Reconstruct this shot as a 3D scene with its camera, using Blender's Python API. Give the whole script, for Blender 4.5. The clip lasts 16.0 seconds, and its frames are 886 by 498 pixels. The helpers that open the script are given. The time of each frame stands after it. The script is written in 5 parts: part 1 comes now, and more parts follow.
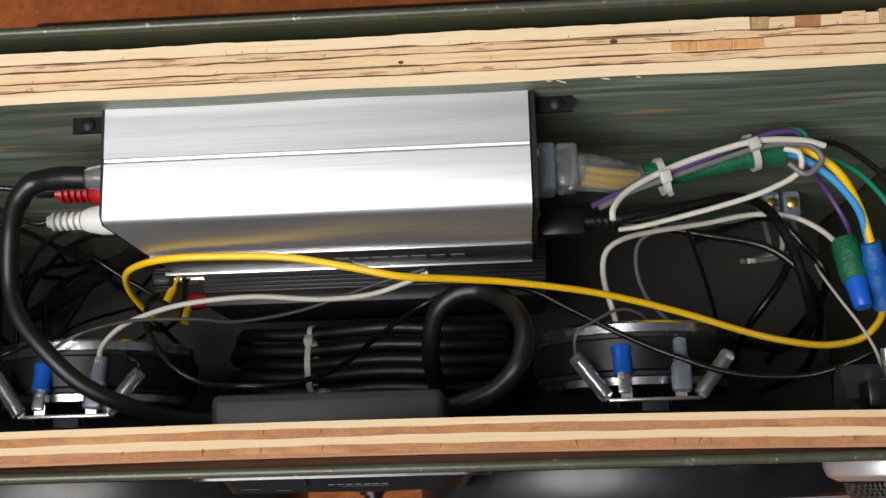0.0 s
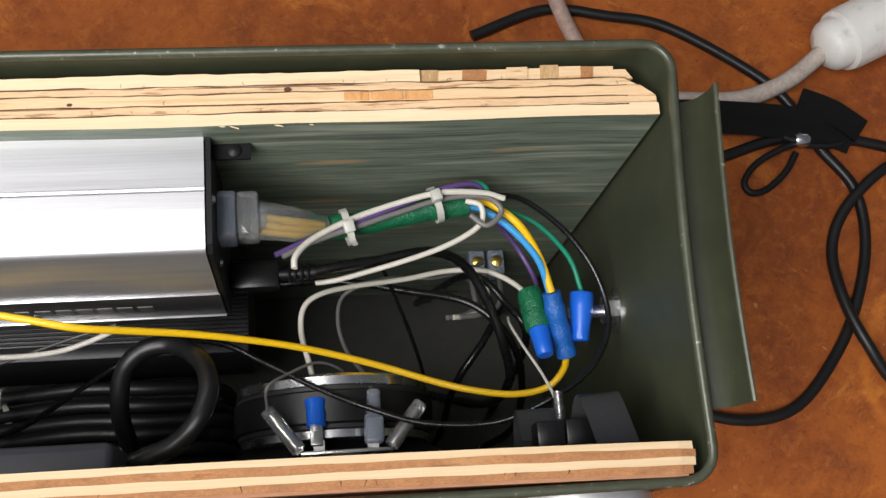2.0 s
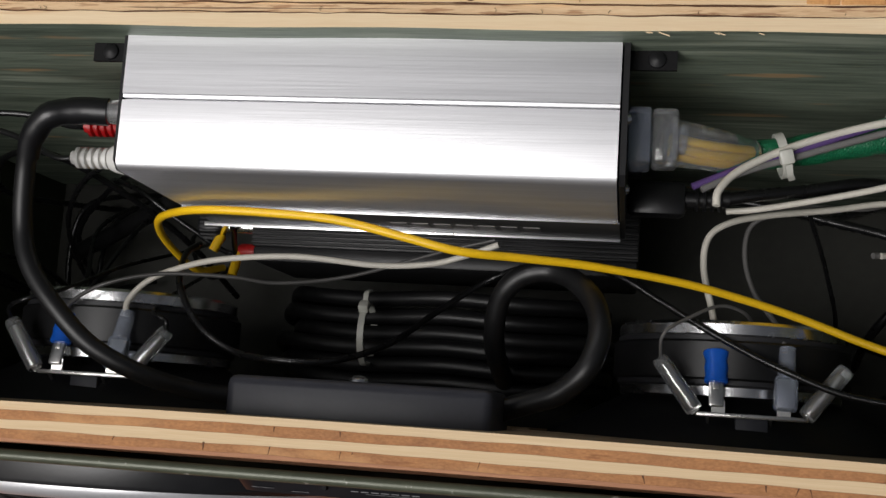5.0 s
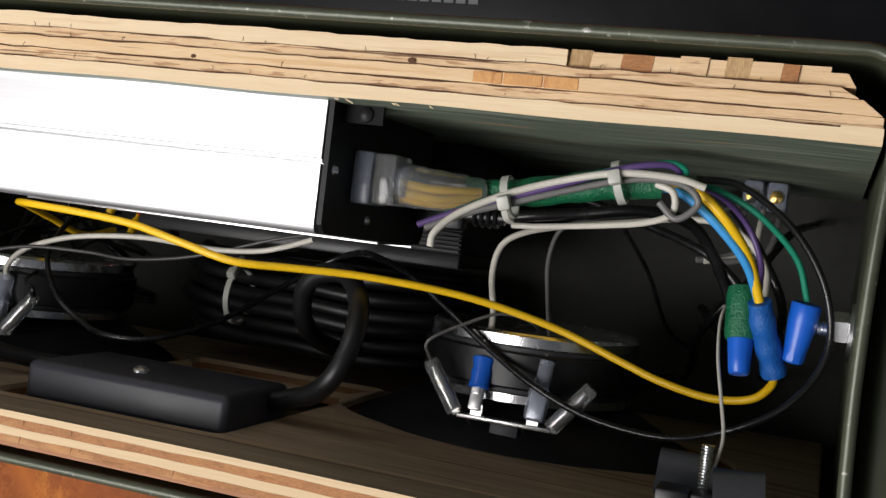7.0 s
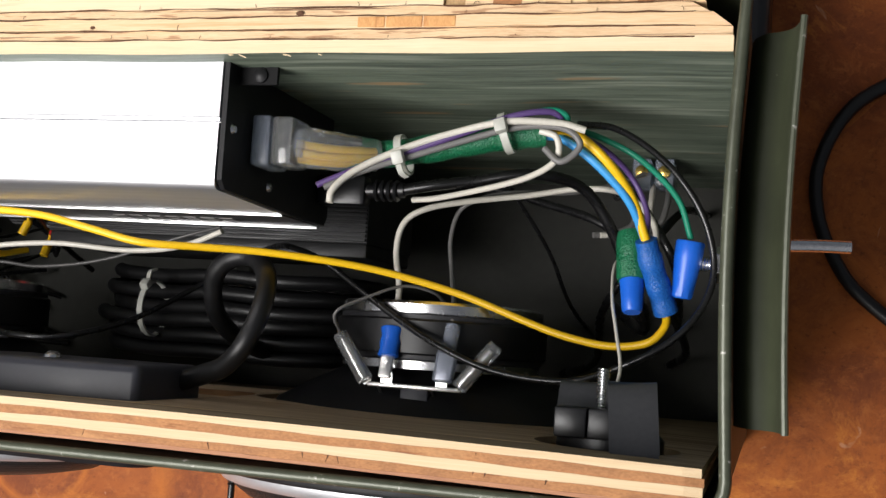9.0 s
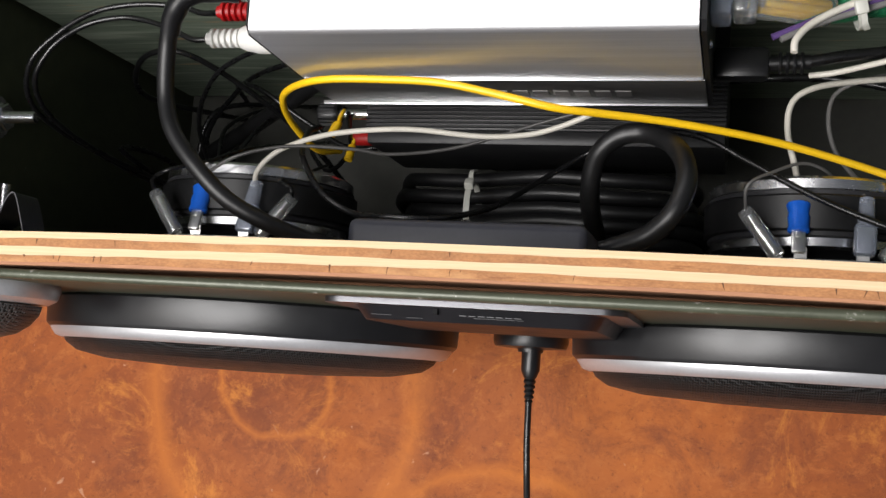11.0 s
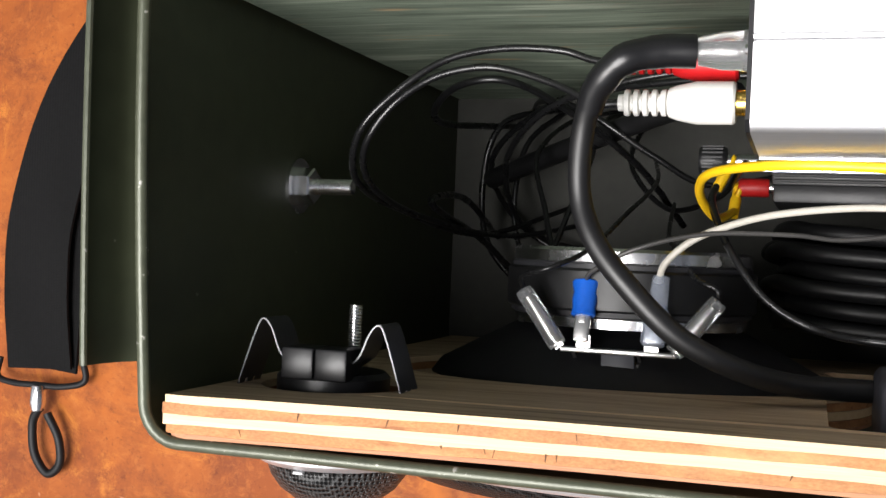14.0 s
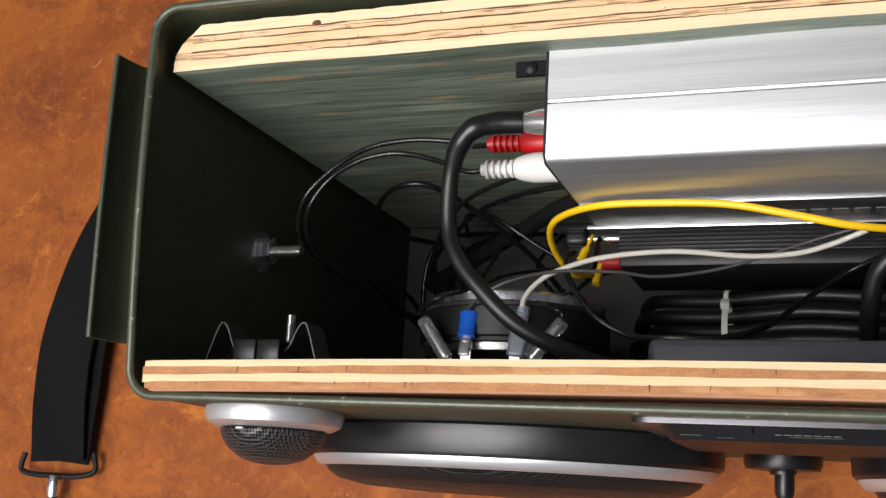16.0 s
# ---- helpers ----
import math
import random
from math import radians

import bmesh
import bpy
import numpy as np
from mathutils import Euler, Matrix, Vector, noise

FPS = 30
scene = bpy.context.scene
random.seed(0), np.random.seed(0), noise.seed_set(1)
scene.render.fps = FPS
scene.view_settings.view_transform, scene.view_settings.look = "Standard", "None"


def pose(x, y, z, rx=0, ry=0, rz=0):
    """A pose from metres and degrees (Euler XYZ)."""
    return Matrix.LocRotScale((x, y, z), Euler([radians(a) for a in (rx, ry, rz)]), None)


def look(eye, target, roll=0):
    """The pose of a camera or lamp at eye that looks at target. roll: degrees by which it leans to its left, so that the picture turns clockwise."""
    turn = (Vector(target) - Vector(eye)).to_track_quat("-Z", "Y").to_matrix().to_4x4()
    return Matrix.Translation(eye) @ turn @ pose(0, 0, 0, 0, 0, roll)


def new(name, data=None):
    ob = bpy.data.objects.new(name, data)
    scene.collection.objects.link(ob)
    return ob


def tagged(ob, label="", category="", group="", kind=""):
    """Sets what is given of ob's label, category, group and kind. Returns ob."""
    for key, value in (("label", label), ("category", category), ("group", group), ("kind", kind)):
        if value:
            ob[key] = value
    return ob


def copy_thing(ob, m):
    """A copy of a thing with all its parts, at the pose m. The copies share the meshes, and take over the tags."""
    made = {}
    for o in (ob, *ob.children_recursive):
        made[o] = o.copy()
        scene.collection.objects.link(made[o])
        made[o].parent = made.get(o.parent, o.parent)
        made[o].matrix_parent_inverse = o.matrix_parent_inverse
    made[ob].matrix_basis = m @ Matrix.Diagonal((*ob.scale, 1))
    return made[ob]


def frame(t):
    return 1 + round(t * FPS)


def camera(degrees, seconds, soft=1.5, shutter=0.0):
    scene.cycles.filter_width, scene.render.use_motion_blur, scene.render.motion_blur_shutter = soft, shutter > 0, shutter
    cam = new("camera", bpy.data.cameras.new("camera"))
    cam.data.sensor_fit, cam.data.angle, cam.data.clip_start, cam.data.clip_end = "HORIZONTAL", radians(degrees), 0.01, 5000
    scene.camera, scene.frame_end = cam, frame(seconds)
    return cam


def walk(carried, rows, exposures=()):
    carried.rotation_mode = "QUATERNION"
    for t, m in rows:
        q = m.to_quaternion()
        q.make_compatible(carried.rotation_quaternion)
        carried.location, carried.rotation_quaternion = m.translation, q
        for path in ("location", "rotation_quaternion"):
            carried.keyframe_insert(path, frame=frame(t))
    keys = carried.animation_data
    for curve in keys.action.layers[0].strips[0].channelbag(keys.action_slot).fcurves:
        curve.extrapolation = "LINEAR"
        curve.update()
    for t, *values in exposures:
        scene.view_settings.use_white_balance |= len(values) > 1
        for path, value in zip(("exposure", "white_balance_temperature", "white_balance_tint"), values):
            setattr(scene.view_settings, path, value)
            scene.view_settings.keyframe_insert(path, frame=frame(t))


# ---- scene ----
cam = camera(42.2, 16.0, soft=1.5)
PATH = [
    (0, (0.107, -0.095, 0.846), (-0.015, 0.296, -1.111), -19.2),
    (0.5, (0.131, -0.107, 0.848), (0.178, 0.338, -1.101), 3.2),
    (1, (0.15, -0.112, 0.847), (0.31, 0.367, -1.088), 15.1),
    (1.5, (0.157, -0.116, 0.844), (0.38, 0.394, -1.077), 20.1),
    (2, (0.16, -0.116, 0.842), (0.398, 0.408, -1.073), 21.2),
    (2.5, (0.157, -0.118, 0.837), (0.384, 0.424, -1.075), 20.0),
    (3, (0.162, -0.115, 0.831), (0.294, 0.417, -1.092), 11.9),
    (3.5, (0.158, -0.12, 0.826), (0.175, 0.413, -1.101), 0.6),
    (4, (0.133, -0.132, 0.821), (0.061, 0.409, -1.103), -7.9),
    (4.2, (0.12, -0.129, 0.813), (0.018, 0.396, -1.114), -10.5),
    (6.3, (0.194, 0.047, 0.708), (-0.428, -0.094, -1.188), -94.7),
    (6.5, (0.232, 0.046, 0.716), (-0.39, -0.077, -1.18), -92.3),
    (7, (0.316, 0.034, 0.768), (-0.33, -0.015, -1.125), -87.0),
    (7.5, (0.354, 0.022, 0.783), (-0.351, 0.015, -1.088), -86.0),
    (8, (0.375, 0.009, 0.767), (-0.324, 0.058, -1.106), -82.6),
    (8.2, (0.374, -0.001, 0.769), (-0.296, 0.084, -1.114), -79.5),
    (10.3, (0.214, -0.101, 0.797), (-0.28, 0.119, -1.129), -62.8),
    (10.5, (0.189, -0.114, 0.801), (-0.308, 0.119, -1.122), -61.7),
    (11, (0.137, -0.122, 0.804), (-0.369, 0.094, -1.119), -63.8),
    (11.5, (0.081, -0.105, 0.798), (-0.363, 0.063, -1.145), -66.4),
    (12, (0.042, -0.075, 0.78), (-0.363, 0.034, -1.176), -72.1),
    (12.5, (0.014, -0.056, 0.756), (-0.386, 0.023, -1.202), -75.7),
    (13, (-0.017, -0.043, 0.739), (-0.423, 0.007, -1.219), -80.0),
    (13.5, (-0.048, -0.029, 0.724), (-0.515, -0.017, -1.221), -85.8),
    (14, (-0.059, -0.017, 0.715), (-0.673, -0.023, -1.189), -88.1),
    (14.5, (-0.061, -0.019, 0.717), (-0.746, 0.023, -1.162), -84.3),
    (15, (-0.044, -0.029, 0.734), (-0.737, 0.074, -1.139), -79.4),
    (15.5, (-0.006, -0.082, 0.792), (-0.687, 0.184, -1.069), -65.7),
    (16, (0.054, -0.132, 0.838), (-0.622, 0.295, -0.995), -56.6),
]
EXPOSURES = [(0.0, -0.40), (0.5, -0.45), (1.5, -0.02), (2.5, -0.02), (4.0, -0.36), (6.3, -1.18), (7.0, -0.45), (8.2, 0.12), (10.5, 0.02), (11.5, 0.06), (12.5, -0.06), (13.5, 0.32), (14.5, 0.78), (15.2, 0.58), (16.0, -0.08)]
walk(cam, [(t, look(eye, target, roll)) for t, eye, target, roll in PATH], EXPOSURES)

# world, sun and exposure
world = bpy.data.worlds.new("world")
scene.world = world
world.use_nodes = True
wn = world.node_tree.nodes
sky = wn.new("ShaderNodeTexSky")
sky.sky_type = "NISHITA"
sky.sun_disc = False
sky.sun_elevation = radians(52)
sky.sun_rotation = radians(-128)
sky.air_density, sky.dust_density = 1.0, 6.0
desat = wn.new("ShaderNodeHueSaturation")
desat.inputs["Saturation"].default_value = 0.35
world.node_tree.links.new(sky.outputs[0], desat.inputs["Color"])
world.node_tree.links.new(desat.outputs[0], wn["Background"].inputs["Color"])
wn["Background"].inputs["Strength"].default_value = 0.048
lamp_data = bpy.data.lights.new("ceiling_lamp", "AREA")
lamp_data.shape, lamp_data.size = "DISK", 1.05
lamp_data.energy, lamp_data.color = 34.0, (1.0, 0.975, 0.965)
lamp = new("ceiling_lamp", lamp_data)
lamp.matrix_world = look((-0.48, -0.44, 1.72), (0.0, 0.0, 0.2))
scene.view_settings.exposure = 0.0


# ---------- materials ----------
def material(name, color, rough=0.5, metal=0.0, scale=60.0, vary=0.12, bump=0.05, stretch=(1, 1, 1), detail=6.0,
             rough_vary=0.1, spec=0.5, transmission=0.0, alpha=1.0, color2=None, coat=0.0):
    """A painted, plastic, wood or metal surface: two scales of tone, gloss and fine relief."""
    m = bpy.data.materials.new(name)
    m.use_nodes = True
    n, l = m.node_tree.nodes, m.node_tree.links
    b = n["Principled BSDF"]
    tc = n.new("ShaderNodeTexCoord")
    mp = n.new("ShaderNodeMapping")
    mp.inputs["Scale"].default_value = stretch
    l.new(tc.outputs["Object"], mp.inputs["Vector"])
    fine, broad = n.new("ShaderNodeTexNoise"), n.new("ShaderNodeTexNoise")
    fine.inputs["Scale"].default_value, fine.inputs["Detail"].default_value = scale * 8, detail
    broad.inputs["Scale"].default_value, broad.inputs["Detail"].default_value = scale, detail
    for t in (fine, broad):
        l.new(mp.outputs[0], t.inputs["Vector"])
    add = n.new("ShaderNodeMath")
    add.operation = "ADD"
    l.new(fine.outputs[0], add.inputs[0])
    l.new(broad.outputs[0], add.inputs[1])
    ramp = n.new("ShaderNodeMapRange")
    ramp.inputs["From Min"].default_value, ramp.inputs["From Max"].default_value = 0.6, 1.4
    l.new(add.outputs[0], ramp.inputs["Value"])
    mix = n.new("ShaderNodeMix")
    mix.data_type = "RGBA"
    c = Vector(color)
    lo = c * (1 - vary)
    hi = Vector(color2) if color2 else c * (1 + vary)
    mix.inputs["A"].default_value = (*lo, 1)
    mix.inputs["B"].default_value = (*[min(1, v) for v in hi], 1)
    l.new(ramp.outputs[0], mix.inputs["Factor"])
    l.new(mix.outputs["Result"], b.inputs["Base Color"])
    rr = n.new("ShaderNodeMapRange")
    rr.inputs["To Min"].default_value, rr.inputs["To Max"].default_value = max(0.02, rough - rough_vary), min(1, rough + rough_vary)
    l.new(broad.outputs[0], rr.inputs["Value"])
    l.new(rr.outputs[0], b.inputs["Roughness"])
    b.inputs["Metallic"].default_value = metal
    b.inputs["Specular IOR Level"].default_value = spec
    b.inputs["Transmission Weight"].default_value = transmission
    b.inputs["Alpha"].default_value = alpha
    b.inputs["Coat Weight"].default_value = coat
    if bump:
        bp = n.new("ShaderNodeBump")
        bp.inputs["Strength"].default_value, bp.inputs["Distance"].default_value = bump, 0.002
        l.new(add.outputs[0], bp.inputs["Height"])
        l.new(bp.outputs[0], b.inputs["Normal"])
    return m


def speckled(m, color, scale, cut, stretch=(1, 1, 1), soft=0.04, top=1.0):
    """Chips and specks of another colour over a material."""
    n, l = m.node_tree.nodes, m.node_tree.links
    b = n["Principled BSDF"]
    src = b.inputs["Base Color"].links[0].from_socket
    tc = n.new("ShaderNodeTexCoord")
    noise_t = n.new("ShaderNodeTexNoise")
    noise_t.inputs["Scale"].default_value, noise_t.inputs["Detail"].default_value = scale, 8
    mp = n.new("ShaderNodeMapping")
    mp.inputs["Scale"].default_value = stretch
    l.new(tc.outputs["Object"], mp.inputs["Vector"])
    l.new(mp.outputs[0], noise_t.inputs["Vector"])
    mr = n.new("ShaderNodeMapRange")
    mr.inputs["From Min"].default_value, mr.inputs["From Max"].default_value = cut, cut + soft
    mr.inputs["To Max"].default_value = top
    l.new(noise_t.outputs[0], mr.inputs["Value"])
    mix = n.new("ShaderNodeMix")
    mix.data_type = "RGBA"
    l.new(mr.outputs[0], mix.inputs["Factor"])
    l.new(src, mix.inputs["A"])
    mix.inputs["B"].default_value = (*color, 1)
    l.new(mix.outputs["Result"], b.inputs["Base Color"])
    return m


OLIVE = speckled(speckled(material("olive_paint", (0.048, 0.055, 0.030), 0.52, 0.0, 12, 0.22, 0.04), (0.026, 0.030, 0.018), 16, 0.52, (1, 1, 0.35), 0.15, 0.7), (0.16, 0.16, 0.13), 160, 0.72)
OLIVE_EDGE = speckled(material("worn_olive_rim", (0.075, 0.082, 0.055), 0.36, 0.2, 30, 0.25, 0.05), (0.34, 0.33, 0.30), 240, 0.66)
ALU = material("brushed_aluminium", (0.74, 0.74, 0.76), 0.43, 0.84, 25, 0.10, 0.03, (0.10, 7, 7), rough_vary=0.08)
ALU_EDGE = material("machined_edge", (0.85, 0.85, 0.86), 0.3, 1.0, 40, 0.04, 0.0)
BLACK_METAL = material("black_coated_steel", (0.009, 0.009, 0.010), 0.5, 0.0, 40, 0.2, 0.03, spec=0.3)
BLACK_PLASTIC = material("black_plastic", (0.008, 0.008, 0.009), 0.34, 0.0, 60, 0.2, 0.02)
GREY_PLASTIC = material("charcoal_plastic", (0.042, 0.043, 0.053), 0.42, 0.0, 60, 0.1, 0.02)
RUBBER = material("black_rubber", (0.007, 0.007, 0.0075), 0.42, 0.0, 50, 0.2, 0.02)
WIRE_BLACK = material("black_wire_jacket", (0.007, 0.007, 0.0075), 0.28, 0.0, 80, 0.2, 0.01)
WIRE_GREY = material("grey_wire_jacket", (0.16, 0.155, 0.15), 0.4, 0.0, 80, 0.1, 0.01)
WIRE_DARK = material("dark_grey_wire_jacket", (0.06, 0.058, 0.056), 0.4, 0.0, 80, 0.1, 0.01)
WIRE_WHITE = material("white_wire_jacket", (0.62, 0.59, 0.52), 0.4, 0.0, 80, 0.08, 0.01)
WIRE_YELLOW = material("yellow_wire_jacket", (0.86, 0.52, 0.010), 0.38, 0.0, 80, 0.06, 0.01)
WIRE_BLUE = material("light_blue_wire_jacket", (0.05, 0.33, 0.72), 0.4, 0.0, 80, 0.06, 0.01)
WIRE_TEAL = material("teal_wire_jacket", (0.008, 0.22, 0.13), 0.4, 0.0, 80, 0.06, 0.01)
WIRE_PURPLE = material("purple_wire_jacket", (0.09, 0.05, 0.17), 0.4, 0.0, 80, 0.06, 0.01)
TAPE_GREEN = material("green_tape", (0.008, 0.13, 0.055), 0.3, 0.0, 120, 0.25, 0.5, rough_vary=0.12)
TAPE_BLUE = material("blue_tape", (0.012, 0.11, 0.42), 0.3, 0.0, 120, 0.2, 0.4)
BLUE_PLASTIC = material("blue_nylon", (0.010, 0.12, 0.62), 0.35, 0.0, 80, 0.08, 0.02)
CLEAR = material("clear_sleeve", (0.82, 0.84, 0.85), 0.12, 0.0, 60, 0.05, 0.05, transmission=0.88)
CLEAR_BLUE = material("milky_blue_nylon", (0.70, 0.77, 0.95), 0.2, 0.0, 60, 0.12, 0.10, transmission=0.75)
TIE = material("natural_nylon", (0.62, 0.62, 0.56), 0.4, 0.0, 60, 0.06, 0.02, transmission=0.2)
STEEL = material("zinc_steel", (0.78, 0.78, 0.79), 0.25, 1.0, 90, 0.12, 0.02)
TIN = material("tinned_terminal", (0.80, 0.79, 0.76), 0.3, 1.0, 120, 0.08, 0.02)
BRASS = material("gilt_brass", (0.75, 0.52, 0.15), 0.25, 1.0, 90, 0.1, 0.0)
RED_PLASTIC = material("red_plastic", (0.55, 0.012, 0.015), 0.38, 0.0, 80, 0.08, 0.02)
WHITE_PLASTIC = material("white_plastic", (0.75, 0.74, 0.71), 0.4, 0.0, 80, 0.05, 0.02)
SILVER_PAINT = material("silver_ring_paint", (0.62, 0.62, 0.64), 0.36, 0.65, 90, 0.06, 0.0)
MAGNET = material("ferrite_magnet", (0.022, 0.022, 0.025), 0.5, 0.0, 70, 0.2, 0.05)
PLY_LIGHT = speckled(material("pale_veneer", (0.82, 0.61, 0.37), 0.75, 0.0, 60, 0.05, 0.015, (0.14, 6, 6), color2=(0.88, 0.71, 0.48)), (0.66, 0.40, 0.20), 40, 0.58, (0.25, 8, 8), 0.10, 0.55)
PLY_BROWN = speckled(speckled(material("cross_veneer", (0.35, 0.150, 0.060), 0.8, 0.0, 90, 0.20, 0.04, (1.0, 2, 2), color2=(0.53, 0.25, 0.10)), (0.64, 0.36, 0.16), 45, 0.56, (0.4, 1.5, 1.5), 0.12, 0.75), (0.26, 0.10, 0.04), 110, 0.62, (0.35, 2.5, 2.5), 0.06, 0.8)
PLY_CREAM = speckled(material("cream_veneer", (0.68, 0.49, 0.28), 0.75, 0.0, 60, 0.05, 0.01, (0.10, 8, 8), color2=(0.78, 0.60, 0.38)), (0.66, 0.42, 0.22), 60, 0.62, (0.12, 14, 14), 0.08, 0.4)
PLY_RED = material("red_brown_veneer", (0.40, 0.18, 0.095), 0.8, 0.0, 60, 0.15, 0.03, (0.3, 6, 6), color2=(0.52, 0.26, 0.14))
WOOD_CRACK = material("wood_crack", (0.11, 0.05, 0.025), 0.9, 0.0, 80, 0.3, 0.1)
PLY_TAN = speckled(speckled(material("tan_veneer", (0.78, 0.51, 0.27), 0.78, 0.0, 60, 0.08, 0.02, (0.30, 6, 6), color2=(0.86, 0.65, 0.41)), (0.64, 0.37, 0.16), 50, 0.56, (0.25, 8, 8), 0.10, 0.6), (0.22, 0.10, 0.05), 90, 0.66, (0.25, 10, 10), 0.03, 0.6)
PLY_GREYISH = speckled(speckled(material("cracked_veneer", (0.72, 0.46, 0.25), 0.82, 0.0, 60, 0.12, 0.05, (0.5, 5, 5), color2=(0.84, 0.62, 0.38)), (0.42, 0.22, 0.11), 110, 0.58, (0.50, 5, 5), 0.04, 0.8), (0.14, 0.065, 0.035), 70, 0.62, (0.12, 14, 14), 0.03, 0.85)
END_GRAIN = speckled(material("end_grain", (0.48, 0.29, 0.13), 0.85, 0.0, 90, 0.3, 0.2, (3, 0.5, 0.5), color2=(0.70, 0.47, 0.24)), (0.10, 0.08, 0.05), 120, 0.62, (3, 0.4, 0.4))
GREEN_WOOD = speckled(speckled(speckled(material("green_stained_wood", (0.098, 0.132, 0.096), 0.6, 0.0, 34, 0.40, 0.10, (0.16, 2, 3.5), color2=(0.25, 0.30, 0.225)),
    (0.38, 0.42, 0.33), 40, 0.54, (0.22, 1, 3.6), 0.14, 0.7), (0.44, 0.28, 0.14), 26, 0.63, (0.40, 1, 3.2), 0.05, 0.8), (0.045, 0.060, 0.050), 40, 0.58, (0.16, 1, 6), 0.10, 0.6)
RAW_WOOD = speckled(material("brown_plywood_face", (0.42, 0.29, 0.17), 0.7, 0.0, 40, 0.3, 0.06, (0.15, 3, 3), color2=(0.60, 0.45, 0.29)), (0.20, 0.125, 0.07), 25, 0.55, (0.2, 1, 6), 0.1, 0.8)
WEBBING = material("black_nylon_webbing", (0.0045, 0.0045, 0.005), 0.85, 0.0, 260, 0.6, 1.0, spec=0.2)
GRAPHIC_YELLOW = material("yellow_print", (0.75, 0.48, 0.03), 0.6, 0.0, 40, 0.06, 0.0)
PRINT_GREY = material("pale_grey_print", (0.55, 0.55, 0.56), 0.6, 0.0, 40, 0.05, 0.0)
DARK_CHROME = material("dark_chrome_edge", (0.17, 0.17, 0.18), 0.36, 1.0, 60, 0.1, 0.0)
DIM_PRINT = material("dim_grey_print", (0.11, 0.11, 0.115), 0.6, 0.0, 40, 0.05, 0.0)
DARK_PRINT = material("dark_print", (0.05, 0.05, 0.055), 0.5, 0.0, 40, 0.05, 0.0)


def woven(m):
    """Cross ribs of the weave, as relief and tone."""
    n, l = m.node_tree.nodes, m.node_tree.links
    b = n["Principled BSDF"]
    tc, ch = n.new("ShaderNodeTexCoord"), n.new("ShaderNodeTexVoronoi")
    mp = n.new("ShaderNodeMapping")
    mp.inputs["Scale"].default_value = (420, 900, 100)
    ch.inputs["Scale"].default_value, ch.inputs["Randomness"].default_value = 1.0, 0.15
    l.new(tc.outputs["Object"], mp.inputs["Vector"])
    l.new(mp.outputs[0], ch.inputs["Vector"])
    mix = n.new("ShaderNodeMix")
    mix.data_type = "RGBA"
    mix.inputs["A"].default_value, mix.inputs["B"].default_value = (0.008, 0.008, 0.0085, 1), (0.001, 0.001, 0.001, 1)
    l.new(ch.outputs["Distance"], mix.inputs["Factor"])
    l.new(mix.outputs["Result"], b.inputs["Base Color"])
    bp = n.new("ShaderNodeBump")
    bp.inputs["Strength"].default_value, bp.inputs["Distance"].default_value = 0.6, 0.0008
    bp.invert = True
    l.new(ch.outputs["Distance"], bp.inputs["Height"])
    l.new(bp.outputs[0], b.inputs["Normal"])
    return m


WEBBING = woven(WEBBING)


def grille_material(scale=820, wire=0.055, name="black_wire_mesh"):
    """Fine black wire mesh, as relief."""
    m = material(name, (0.02, 0.02, 0.021), 0.4, 0.6, 60, 0.1, 0.0)
    n, l = m.node_tree.nodes, m.node_tree.links
    b = n["Principled BSDF"]
    tc, vo = n.new("ShaderNodeTexCoord"), n.new("ShaderNodeTexVoronoi")
    vo.inputs["Scale"].default_value, vo.inputs["Randomness"].default_value = scale, 0.0
    l.new(tc.outputs["Object"], vo.inputs["Vector"])
    mr = n.new("ShaderNodeMapRange")
    mr.inputs["From Min"].default_value, mr.inputs["From Max"].default_value = 0.25, 0.55
    l.new(vo.outputs["Distance"], mr.inputs["Value"])
    mix = n.new("ShaderNodeMix")
    mix.data_type = "RGBA"
    mix.inputs["A"].default_value, mix.inputs["B"].default_value = (0.003, 0.003, 0.003, 1), (wire, wire, wire, 1)
    l.new(mr.outputs[0], mix.inputs["Factor"])
    l.new(mix.outputs["Result"], b.inputs["Base Color"])
    bp = n.new("ShaderNodeBump")
    bp.inputs["Strength"].default_value, bp.inputs["Distance"].default_value = 1.0, 0.0015
    l.new(mr.outputs[0], bp.inputs["Height"])
    l.new(bp.outputs[0], b.inputs["Normal"])
    return m


GRILLE = grille_material()


